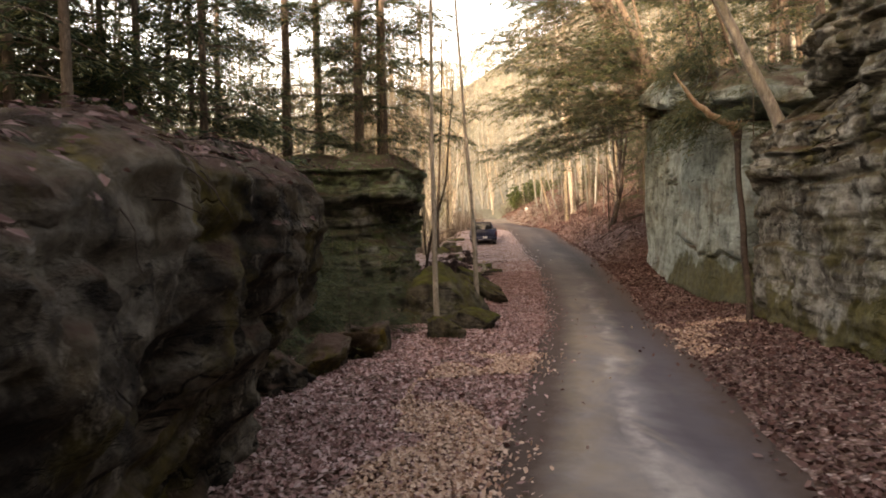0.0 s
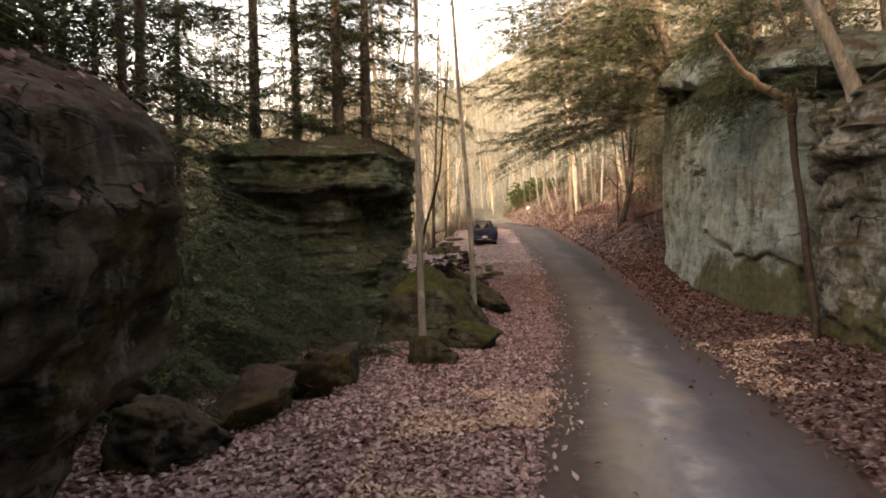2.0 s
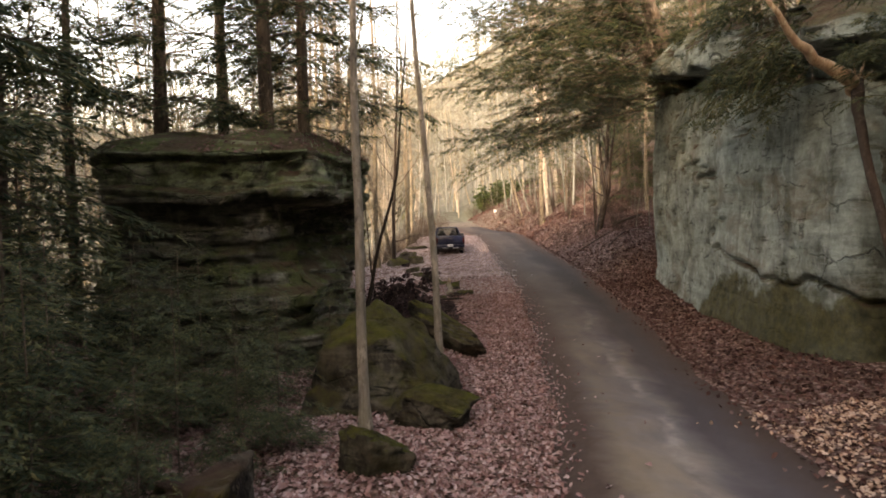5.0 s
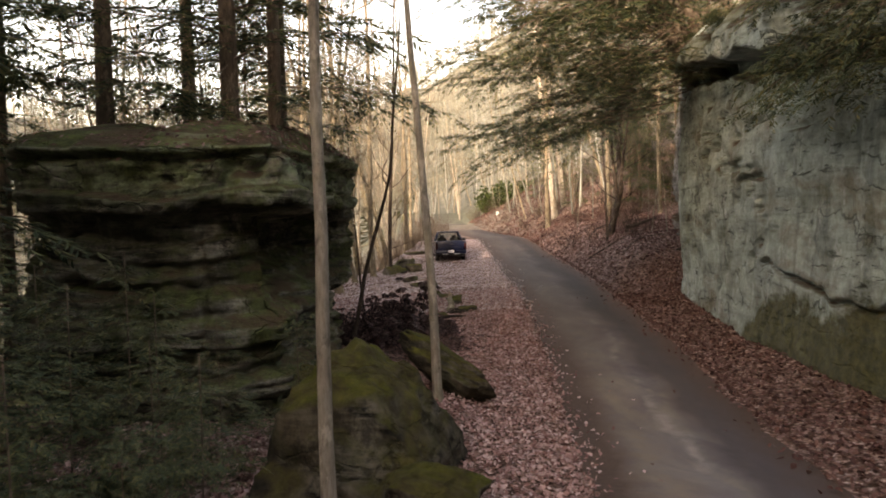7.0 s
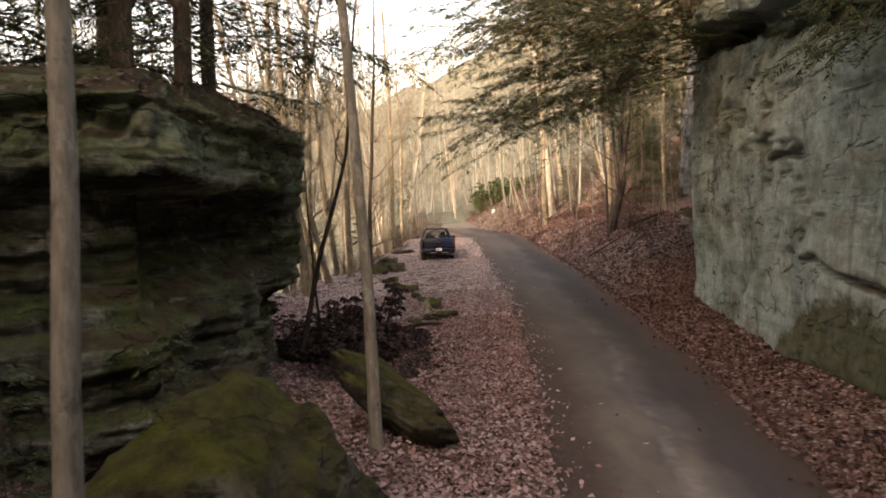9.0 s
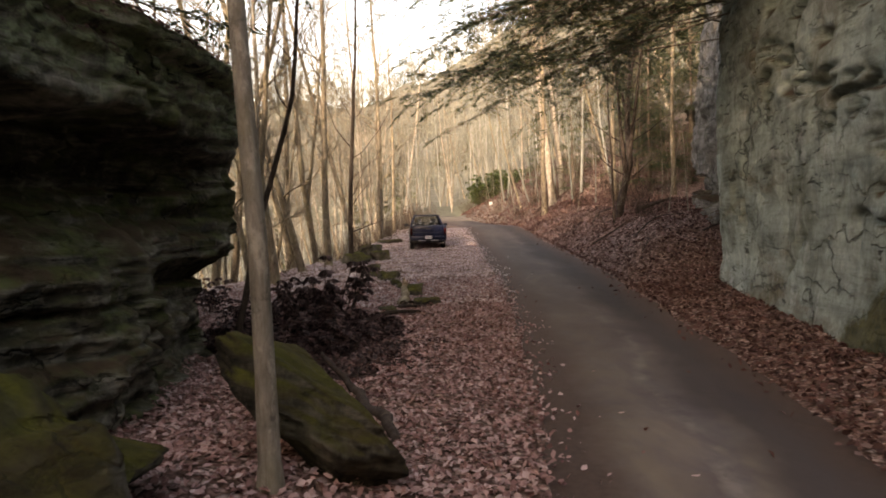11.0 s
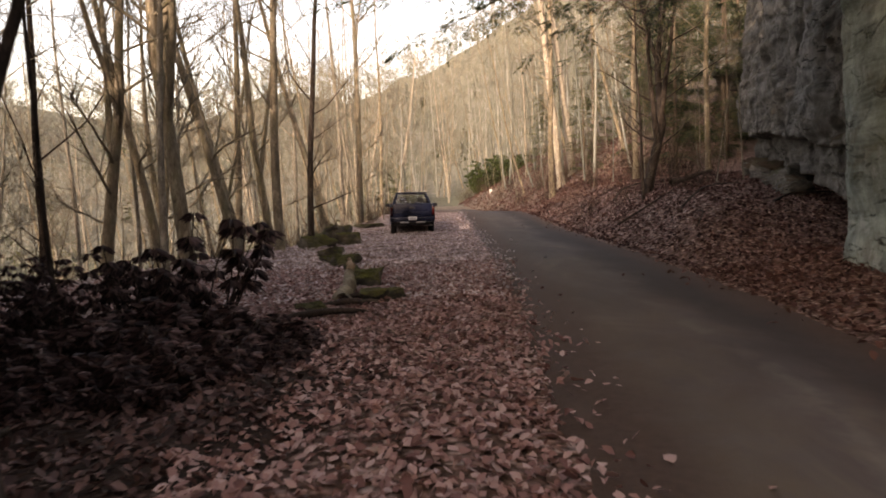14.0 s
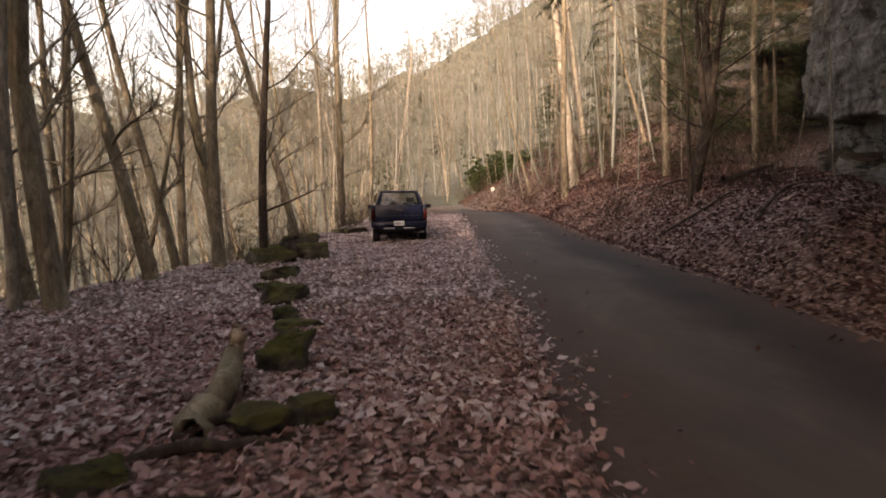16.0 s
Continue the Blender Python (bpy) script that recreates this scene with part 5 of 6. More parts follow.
for i, (x, y, s, rz) in enumerate(((-2.45, 10.0, (0.5, 0.7, 0.5), 20), (-2.1, 11.1, (0.45, 0.65, 0.42), -10), (-1.85, 12.3, (0.5, 0.6, 0.45), 35), (-1.55, 13.4, (0.42, 0.6, 0.38), 5), (-3.2, 11.0, (0.6, 0.6, 0.6), 60))):
    ob = part("ledge_stone", boulder("ledge_stone", s, 120 + i, M_ROCK_B, 5, 0.25, 0.08))
    ob.matrix_world = pose(x, y, gz(x, y) + 0.1, 0, 0, rz)
    tagged(ob, "dark ledge stone edging the leaf-covered verge", "stone", "ledge stones in the gap")
STONES = ((2.08, 32.75, (0.27, 0.30, 0.22)), (1.9, 34.7, (0.38, 0.24, 0.11)), (2.3, 31.05, (0.22, 0.24, 0.15)), (2.56, 31.3, (0.16, 0.18, 0.12)), (1.33, 36.8, (0.40, 0.34, 0.22)), (0.95, 38.3, (0.34, 0.28, 0.18)), (2.0, 33.7, (0.20, 0.22, 0.12)),
          (1.65, 35.6, (0.22, 0.20, 0.12)), (0.2, 44.6, (0.75, 0.6, 0.55)), (0.85, 44.0, (0.5, 0.4, 0.36)), (-0.2, 43.6, (0.6, 0.5, 0.36)), (0.7, 40.6, (0.45, 0.4, 0.2)), (1.55, 30.3, (0.18, 0.22, 0.09)), (0.9, 52.5, (0.8, 0.3, 0.15)))
for i, (x, y, s) in enumerate(STONES):
    ob = part("stone", boulder("stone", [0.85 * c for c in s], 90 + i, M_STONE, 4, 0.30, 0.04))
    ob.matrix_world = pose(x, y, gz(x, y) + 0.3 * s[2], 0, 0, 40 * i)
    tagged(ob, "low mossy stone half sunk in leaves", "stone", "stones along the verge")


for i, (x, y, s, rz) in enumerate(((15.0, 44.6, (0.6, 0.5, 0.4), 20), (14.4, 42.9, (0.55, 0.6, 0.4), 50), (13.8, 41.0, (0.6, 0.5, 0.4), 10), (13.3, 39.8, (0.5, 0.5, 0.35), 75))):
    ob = part("ledge_stone", boulder("ledge_stone", s, 150 + i, M_ROCK_D, 5, 0.2, 0.05))
    ob.matrix_world = pose(x, y, gz(x, y) + 0.35 * s[2], 0, 0, rz)
    tagged(ob, "grey fallen block under the overhanging outcrop", "stone", "blocks under the outcrop")


# ---------------------------------------------------------------- fallen leaves
def leaf_scatter(seed, count, area, size, side=-1, mat=None, lift=0.012, near_edge=None, plain=False, damp=False):
    r_ = np.random.default_rng(seed)
    y = area[2] + (area[3] - area[2]) * r_.random(count)
    x = area[0] + (area[1] - area[0]) * r_.random(count)
    xl, xr = road_left(y), road_right(y)
    inside = np.minimum(x - xl, xr - x)
    keep = (inside < 0.05) | (r_.random(count) < 0.9 * np.exp(-np.maximum(inside, 0) / 0.14)) | (r_.random(count) < 0.0012)
    keep &= (x - 0.5 * (xl + xr)) * side > 0
    if near_edge:
        keep &= (-inside < near_edge * (0.4 + 1.2 * vnoise(x / 0.7, y / 0.9, 0, 61))) & (vnoise(x / 1.1, y / 1.6, 0, 63) > 0.3)
    # the flag keeps only leaves inside this ellipse under the shrubs
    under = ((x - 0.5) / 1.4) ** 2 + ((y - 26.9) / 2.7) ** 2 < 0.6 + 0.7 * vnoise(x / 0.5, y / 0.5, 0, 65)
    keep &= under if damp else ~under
    keep &= (x > bank_edge(y) - 4) & ~((x > road_right(y) + 2.4 + 0.06 * np.maximum(y - 20, 0)) & (y < 31.5))
    x, y, inside = x[keep], y[keep], inside[keep]
    n_ = len(x)
    z = ground_z(x, y)
    z = np.where(inside > 0, road_z(y) + 0.06, z) + lift + 0.02 * r_.random(n_)
    ln = size * r_.uniform(0.6, 1.35, n_)
    wd = ln * r_.uniform(0.5, 0.85, n_)
    a = r_.uniform(0, 2 * np.pi, n_)
    tilt, roll_ = r_.normal(0.15, 0.40, n_), r_.normal(0, 0.45, n_)
    d = np.stack([np.cos(a) * np.cos(tilt), np.sin(a) * np.cos(tilt), np.sin(tilt)], -1)
    s = np.stack([-np.sin(a) * np.cos(roll_), np.cos(a) * np.cos(roll_), np.sin(roll_)], -1)
    up = np.cross(d, s)
    p = np.stack([x, y, z], -1)
    curl = r_.uniform(-0.1, 0.35, n_)[:, None] * ln[:, None]
    L, W = ln[:, None], wd[:, None]
    vs = np.stack([p - d * L * 0.5, p - d * L * 0.12 + s * W * 0.5 + up * curl, p + d * L * 0.22 + s * W * 0.36 + up * curl * 0.7, p + d * L * 0.5 + up * curl * 0.5,
                   p + d * L * 0.22 - s * W * 0.36 + up * curl * 0.7, p - d * L * 0.12 - s * W * 0.5 + up * curl], 1).reshape(-1, 3)
    b = np.arange(n_)[:, None] * 6
    if plain:
        keep4 = vs.reshape(-1, 6, 3)[:, (0, 1, 3, 5)].reshape(-1, 3)
        return mesh_of("fallen_leaves", keep4, np.arange(n_)[:, None] * 4 + np.array([[0, 1, 2, 3]]), mat or M_LEAF, False)
    f = np.concatenate([b + np.array([[0, 1, 2, 3]]), b + np.array([[0, 3, 4, 5]])], 0)
    return mesh_of("fallen_leaves", vs, f, mat or M_LEAF, False)


tagged(part("fallen_leaves", leaf_scatter(1, 112000, (-3.4, 5, 4, 36), 0.070)), "pale pinkish fallen leaves on the valley-side verge", "leaves", kind="stuff")
tagged(part("fallen_leaves", leaf_scatter(2, 48000, (-5, 6, 31, 60), 0.088, mat=M_LEAF_PALE, plain=True)), "paler pinkish fallen leaves on the level verge", "leaves", kind="stuff")
tagged(part("fallen_leaves", leaf_scatter(8, 11000, (-1.6, 2.8, 23, 30.8), 0.075, mat=M_DARK_LEAF, damp=True)), "dark fallen leaves round the wilted shrubs", "leaves", kind="stuff")
tagged(part("fallen_leaves", leaf_scatter(3, 36000, (3, 9.5, 4, 33), 0.09, 1, M_LEAF_RED)), "red-brown fallen leaves along the foot of the wall", "leaves", kind="stuff")
tagged(part("fallen_leaves", leaf_scatter(4, 30000, (6, 16, 31, 60), 0.11, 1, M_LEAF_RED, plain=True)), "dark red-brown fallen leaves over the bank", "leaves", kind="stuff")
tagged(part("fallen_leaves", leaf_scatter(7, 16000, (8, 18, 57, 94), 0.17, 1, M_LEAF_RED, plain=True)), "brown fallen leaves on the bank by the bend", "leaves", kind="stuff")
# bright leaves painted as sun patches by the lane and the wall
tagged(part("straw_leaves", leaf_scatter(5, 46000, (-1, 4, 4, 12.5), 0.055, -1, M_LEAF_SUN, 0.035, 1.0)), "leaves coloured as a sun patch along the lane's edge", "leaves", kind="stuff")
tagged(part("straw_leaves", leaf_scatter(6, 5000, (4, 7.5, 12, 16.5), 0.065, 1, M_LEAF_SUN, 0.03, 1.3)), "leaves coloured as a sun patch near the wall", "leaves", kind="stuff")


def rock_litter(rock, seed, count, size, low, mat):
    """Leaves and needles lying on the upward faces of a rock, above the height low."""
    r_ = np.random.default_rng(seed)
    me = rock.data
    co, nm = np.empty(3 * len(me.vertices)), np.empty(3 * len(me.vertices))
    me.vertices.foreach_get("co", co)
    me.vertices.foreach_get("normal", nm)
    co, nm = co.reshape(-1, 3), nm.reshape(-1, 3)
    fit_ = np.nonzero((nm[:, 2] > 0.5) & (co[:, 2] > low) & (co[:, 1] > -1))[0]
    pick = r_.choice(fit_, count)
    p, nrm = co[pick] + r_.normal(0, 0.07, (count, 3)) * (1, 1, 0.1), nm[pick]
    a = r_.uniform(0, 2 * np.pi, count)
    d = np.stack([np.cos(a), np.sin(a), r_.normal(0, 0.35, count)], -1)
    d = d - nrm * np.sum(d * nrm, 1)[:, None] * 0.8
    s = np.cross(nrm, d)
    L = (size * r_.uniform(0.6, 1.4, count))[:, None]
    p = p + nrm * 0.02
    vs = np.stack([p - d * L * 0.5, p + s * L * 0.3 + nrm * L * 0.12, p + d * L * 0.5 + nrm * L * 0.1, p - s * L * 0.3 + nrm * L * 0.15], 1).reshape(-1, 3)
    return mesh_of("fallen_leaves", vs, np.arange(count)[:, None] * 4 + np.array([[0, 1, 2, 3]]), mat, False)


def hanging_roots(rock, seed, count, low, high):
    """Thin bare roots trailing down from the rim of a rock."""
    rnd, s = random.Random(seed), Soup()
    rim = [v for v in rock.data.vertices if low < v.co.z < high and v.normal.x > 0.3 and v.co.y > 0]
    for _ in range(count):
        v = rnd.choice(rim)
        q = bent(rnd, v.co - v.normal * 0.05, Vector((v.normal.x * 0.5, rnd.uniform(-0.6, 0.6), 0.15)), rnd.uniform(0.2, 0.6), 7, 0.4, -0.25)
        s.tube(q, tip(rnd.uniform(0.003, 0.008), 7, 0.25), 4, False)
    return s.mesh("roots", M_BARK_DARK)


tagged(part("fallen_leaves", rock_litter(near_block, 31, 2600, 0.085, 2.3, M_LEAF_RED)), "dark brown leaves caught on the rock's top", "leaves", kind="stuff")
tagged(part("fallen_leaves", rock_litter(large_block, 32, 3200, 0.09, 3.6, M_LEAF_RED)), "brown leaves scattered over the mossy rock top", "leaves", kind="stuff")
tagged(part("roots", hanging_roots(near_block, 33, 60, 2.5, 3.1)), "thin bare roots trailing over the rock's rim", "roots", kind="stuff")


# ---------------------------------------------------------------- the parked pickup
M_PAINT, _n, _l, _b = material("dark_navy_paint", 0.28, 0.0, 0.22)
_f = tex_noise(_n, _l, coords(_n, _l), 14, 5)
_l.new(mixc(_n, _l, _f, (0.003, 0.0055, 0.017), (0.006, 0.010, 0.028)), _b.inputs["Base Color"])
_l.new(ramp(_n, _l, _f, [(0.3, (0.2, 0.2, 0.2)), (0.7, (0.45, 0.45, 0.45))]), _b.inputs["Roughness"])
_b.inputs["Coat Weight"].default_value = 0.15
M_RUBBER = mat_plain("tyre_rubber", (0.018, 0.017, 0.017), 0.85)
M_TRIM = mat_plain("black_trim", (0.02, 0.02, 0.022), 0.5)
M_STEEL = mat_plain("dull_chrome", (0.5, 0.5, 0.5), 0.3, 1.0)
M_WHITE = mat_plain("white_plate", (0.72, 0.72, 0.70), 0.5)
M_INK = mat_plain("dark_marks", (0.06, 0.07, 0.12), 0.6)
M_SEAT = mat_plain("grey_seat_cloth", (0.06, 0.06, 0.065), 0.9)
M_LAMP, _n, _l, _b = material("red_lamp_lens", 0.2, 0, 0.5)
_b.inputs["Base Color"].default_value = (0.045, 0.004, 0.004, 1)
M_GLASS, _n, _l, _b = material("car_glass", 0.03, 0, 0.5)
_b.inputs["Base Color"].default_value = (0.75, 0.8, 0.8, 1)
_b.inputs["Transmission Weight"].default_value = 1.0
_b.inputs["IOR"].default_value = 1.4


def prism(poly, x0, x1, bevel=0.02, axis=0):
    """An outline in the (y, z) plane made solid between x0 and x1, with rounded edges."""
    bm = bmesh.new()
    a = [bm.verts.new((x0, y, z)) for y, z in poly]
    b = [bm.verts.new((x1, y, z)) for y, z in poly]
    n_ = len(poly)
    bm.faces.new(a)
    bm.faces.new(b[::-1])
    for i in range(n_):
        bm.faces.new((a[i], b[i], b[(i + 1) % n_], a[(i + 1) % n_]))
    bmesh.ops.recalc_face_normals(bm, faces=bm.faces)
    if bevel:
        sharp = [e for e in bm.edges if e.calc_face_angle(0) > 0.5]
        bmesh.ops.bevel(bm, geom=sharp, offset=bevel, segments=2, affect="EDGES", profile=0.6)
    return bm


def box(x0, x1, y0, y1, z0, z1, bevel=0.02):
    return prism([(y0, z0), (y1, z0), (y1, z1), (y0, z1)], x0, x1, bevel)


def quad_slab(pts, thick):
    """A pane from four corners with a little thickness."""
    bm = bmesh.new()
    p = [Vector(q) for q in pts]
    n_ = (p[1] - p[0]).cross(p[3] - p[0]).normalized() * thick
    a = [bm.verts.new(q) for q in p]
    b = [bm.verts.new(q + n_) for q in p]
    bm.faces.new(a)
    bm.faces.new(b[::-1])
    for i in range(4):
        bm.faces.new((a[i], b[i], b[(i + 1) % 4], a[(i + 1) % 4]))
    bmesh.ops.recalc_face_normals(bm, faces=bm.faces)
    return bm


def lathe(profile, n_=28):
    """Rings of (radius, x) turned about the x axis."""
    bm = bmesh.new()
    rings = [[bm.verts.new((x, r * math.cos(2 * math.pi * k / n_), r * math.sin(2 * math.pi * k / n_))) for k in range(n_)] for r, x in profile]
    for i in range(len(rings) - 1):
        for k in range(n_):
            q = (k + 1) % n_
            bm.faces.new((rings[i][k], rings[i][q], rings[i + 1][q], rings[i + 1][k]))
    bm.faces.new(rings[0][::-1])
    bm.faces.new(rings[-1])
    bmesh.ops.recalc_face_normals(bm, faces=bm.faces)
    return bm


def pickup(x, y, z, rz):
    e = empty("pickup_truck", x, y, z, rz)
    tagged(e, "dark navy pickup truck parked on the leafy verge", "truck")

    def put(name, bm, mat, parent=e, label="", smooth=True):
        return part(name, from_bm(name, bm, mat, smooth), parent, label)

    def arch(cy, r=0.40, n_=9):
        return [(cy + r * math.cos(a), 0.34 + r * math.sin(a)) for a in np.linspace(math.pi * 0.98, 0.02, n_)]

    side = [(0.10, 0.48)] + [(0.62, 0.42)] + arch(1.06) + [(1.55, 0.36), (3.25, 0.36)] + arch(3.76) + [(4.3, 0.36), (4.72, 0.42), (4.80, 0.62), (4.76, 0.86), (4.4, 0.96), (3.55, 1.03), (2.0, 1.10), (0.08, 1.13), (0.04, 0.9)]
    for s in (-1, 1):
        bm = prism(side, s * 0.72, s * 0.84, 0.035)
        for v in bm.verts:
            if abs(v.co.x) > 0.8:
                v.co.x *= 1.0 + 0.030 * math.exp(-((v.co.z - 0.72) / 0.2) ** 2)
        put("side_panel", bm, M_PAINT)
    tg = [(0.03, 0.62), (0.02, 0.80), (0.03, 0.98), (0.06, 1.13), (0.12, 1.13), (0.12, 0.62)]
    gate = put("tailgate", prism(tg, -0.72, 0.72, 0.015), M_PAINT)
    put("tailgate_handle", box(-0.11, 0.11, 0.0, 0.05, 0.93, 0.99, 0.012), M_TRIM, gate)
    put("crease", box(-0.70, 0.70, 0.014, 0.03, 0.79, 0.803, 0.004), M_TRIM, gate)
    put("bed_floor", box(-0.72, 0.72, 0.1, 1.95, 0.60, 0.66, 0.01), M_TRIM)
    put("bed_front", box(-0.74, 0.74, 1.90, 1.97, 0.60, 1.12, 0.02), M_PAINT)
    put("underbody", box(-0.66, 0.66, 0.25, 4.5, 0.30, 0.58, 0.04), M_TRIM)
    bp = [(-0.06, 0.44), (-0.08, 0.52), (-0.06, 0.61), (0.10, 0.62), (0.10, 0.42)]
    bump_ = put("rear_bumper", prism(bp, -0.82, 0.82, 0.02), M_PAINT)
    for s in (-1, 1):
        put("step_pad", box(s * 0.30 - 0.17, s * 0.30 + 0.17, -0.075, 0.0, 0.395, 0.445, 0.012), M_STEEL, bump_, "dull chrome step")
        put("tail_lamp", box(s * 0.785 - 0.05, s * 0.785 + 0.05, 0.015, 0.10, 0.68, 1.0, 0.02), M_LAMP, e, "dark red lens")
    plate = put("number_plate", box(-0.155, 0.155, -0.095, -0.075, 0.50, 0.64, 0.006), M_WHITE, bump_, "white plate with dark bars")
    for k in range(5):
        put("bar", box(-0.11 + 0.05 * k, -0.085 + 0.05 * k, -0.101, -0.092, 0.54, 0.60, 0.002), M_INK, plate)
    put("tow_ball", lathe([(0.02, -0.03), (0.032, 0.0), (0.02, 0.03)], 12), M_TRIM).location = (0, -0.1, 0.40)
    put("exhaust_pipe", lathe([(0.03, -0.02), (0.034, 0.0), (0.03, 0.3)], 12), M_STEEL).location = (0.45, 0.35, 0.30)
    put("hood", prism([(3.45, 0.9), (4.72, 0.82), (4.74, 0.9), (4.3, 1.01), (3.5, 1.09)], -0.73, 0.73, 0.03), M_PAINT)
    put("front_end", box(-0.74, 0.74, 4.55, 4.84, 0.40, 0.86, 0.05), M_PAINT)
    # cab: belt, pillars, roof and panes
    put("cab_floor", box(-0.73, 0.73, 1.97, 3.6, 0.40, 0.62, 0.02), M_TRIM)
    put("cab_belt", prism([(1.97, 0.9), (3.55, 0.9), (3.55, 1.06), (2.0, 1.12)], -0.735, -0.70, 0.01), M_PAINT)
    put("cab_belt", prism([(1.97, 0.9), (3.55, 0.9), (3.55, 1.06), (2.0, 1.12)], 0.70, 0.735, 0.01), M_PAINT)
    put("dashboard", box(-0.70, 0.70, 3.1, 3.5, 0.75, 1.05, 0.05), M_TRIM)
    roof = box(-0.60, 0.60, 2.15, 3.08, 1.58, 1.65, 0.035)
    put("roof", roof, M_PAINT)
    lo = {"rl": Vector((-0.77, 2.0, 1.10)), "rr": Vector((0.77, 2.0, 1.10)), "fl": Vector((-0.77, 3.62, 1.04)), "fr": Vector((0.77, 3.62, 1.04))}
    hi = {"rl": Vector((-0.58, 2.17, 1.60)), "rr": Vector((0.58, 2.17, 1.60)), "fl": Vector((-0.58, 3.05, 1.60)), "fr": Vector((0.58, 3.05, 1.60))}
    for k in lo:
        s = Soup()
        s.tube([lo[k], hi[k]], [0.055, 0.045], 8)
        part("pillar", s.mesh("pillar", M_PAINT), e)
    for a, b, nm in (("rr", "rl", "rear_window"), ("fl", "fr", "windscreen"), ("rl", "fl", "side_window"), ("fr", "rr", "side_window")):
        pane = put(nm, quad_slab([lo[a], lo[b], hi[b], hi[a]], 0.005), M_GLASS, e, "", False)
        pane.visible_shadow = False
    for s in (-1, 1):
        seat = put("seat", prism([(2.5, 0.65), (3.0, 0.65), (3.0, 0.85), (2.72, 0.84), (2.5, 1.28), (2.38, 1.27)], s * 0.36 - 0.25, s * 0.36 + 0.25, 0.04), M_SEAT)
        put("headrest", box(s * 0.36 - 0.13, s * 0.36 + 0.13, 2.34, 2.43, 1.27, 1.44, 0.035), M_SEAT, seat)
        mir = put("side_mirror", box(s * 0.99 - 0.10, s * 0.99 + 0.10, 3.12, 3.20, 1.08, 1.23, 0.035), M_TRIM)
        put("mirror_arm", box(min(s * 0.76, s * 0.92), max(s * 0.76, s * 0.92), 3.13, 3.18, 1.09, 1.14, 0.012), M_TRIM, mir)
        for cy in (1.06, 3.76):
            w = new("wheel")
            w.parent = e
            w.location = (s * 0.73, cy, 0.335)
            part("tyre", from_bm("tyre", lathe([(0.20, -0.10), (0.30, -0.105), (0.335, -0.07), (0.335, 0.07), (0.30, 0.105), (0.20, 0.10)]), M_RUBBER, True), w)
            part("rim", from_bm("rim", lathe([(0.06, s * 0.07), (0.17, s * 0.085), (0.205, s * 0.105), (0.205, -s * 0.09)], 20), M_STEEL, True), w)
    return e


pickup(2.93, 47.55, 0.74, 0.5)

# ---------------------------------------------------------------- sign by the far bend
sx, sy = 10.3, 84.0
sg_ = tagged(empty("road_sign", sx, sy, gz(sx, sy), 0), "small white sign on a thin post at the bend", "sign")
sz = 3.85 - gz(sx, sy)
M_SIGN = mat_plain("weathered_white_sign", (0.42, 0.42, 0.40), 0.6)
part("board", from_bm("board", box(-0.15, 0.15, -0.012, 0.012, sz - 0.20, sz + 0.20, 0.008), M_SIGN), sg_)
part("post", from_bm("post", box(-0.03, 0.03, 0.014, 0.06, -0.2, sz + 0.2, 0.006), M_STEEL), sg_)


# ---------------------------------------------------------------- snag, leaning trunk, fallen wood
def limb_mesh(name, pts, rads, mat, n_=8, sub=3):
    """A bent round limb through the points given."""
    P = [Vector(p) for p in pts]
    q, r = [], []
    rnd = random.Random(len(pts) + int(100 * rads[0]))
    for i in range(len(P) - 1):
        for k in range(sub):
            t = k / sub
            a, b = P[max(i - 1, 0)], P[min(i + 2, len(P) - 1)]
            c = 0.5 * ((2 * P[i]) + (P[i + 1] - a) * t + (2 * a - 5 * P[i] + 4 * P[i + 1] - b) * t * t + (3 * P[i] - a - 3 * P[i + 1] + b) * t ** 3)
            q.append(c + Vector((rnd.uniform(-1, 1), rnd.uniform(-1, 1), rnd.uniform(-1, 1))) * rads[i] * 0.45)
            r.append((rads[i] + (rads[i + 1] - rads[i]) * t) * rnd.uniform(0.9, 1.1))
    q.append(P[-1])
    r.append(rads[-1])
    s = Soup()
    s.tube(q, r, n_)
    return s.mesh(name, mat)


M_DEADWOOD = mat_bark("split_dead_wood", (0.22, 0.14, 0.085), (0.50, 0.38, 0.27), 5)
snag = tagged(empty("dead_tree", 6.95, 15.5, gz(6.95, 15.5)), "dead leaning tree with a broken pale limb by the wall", "tree")
o = Vector((6.95, 15.5, gz(6.95, 15.5)))
part("trunk", limb_mesh("trunk", [Vector(p) - o for p in ((6.95, 15.5, -0.5), (7.1, 16.0, 1.0), (7.35, 16.9, 2.6), (7.65, 17.8, 4.0), (7.80, 18.1, 4.75))], [0.085, 0.075, 0.07, 0.08, 0.11], M_BARK_DARK), snag)
part("limb", limb_mesh("limb", [Vector(p) - o for p in ((7.82, 18.1, 4.6), (7.6, 18.05, 4.85), (7.0, 17.9, 5.05), (6.4, 17.7, 5.5), (5.95, 17.6, 6.1))], [0.14, 0.12, 0.085, 0.06, 0.02], M_DEADWOOD), snag, "pale split limb")
for k, (dx, dz) in enumerate(((0.15, 0.4), (0.3, 0.25), (-0.05, 0.35))):
    part("splinter", limb_mesh("splinter", [Vector((7.8, 18.1, 4.7)) - o, Vector((7.8 + dx, 18.1, 4.7 + dz)) - o], [0.04, 0.008], M_DEADWOOD, 5), snag)
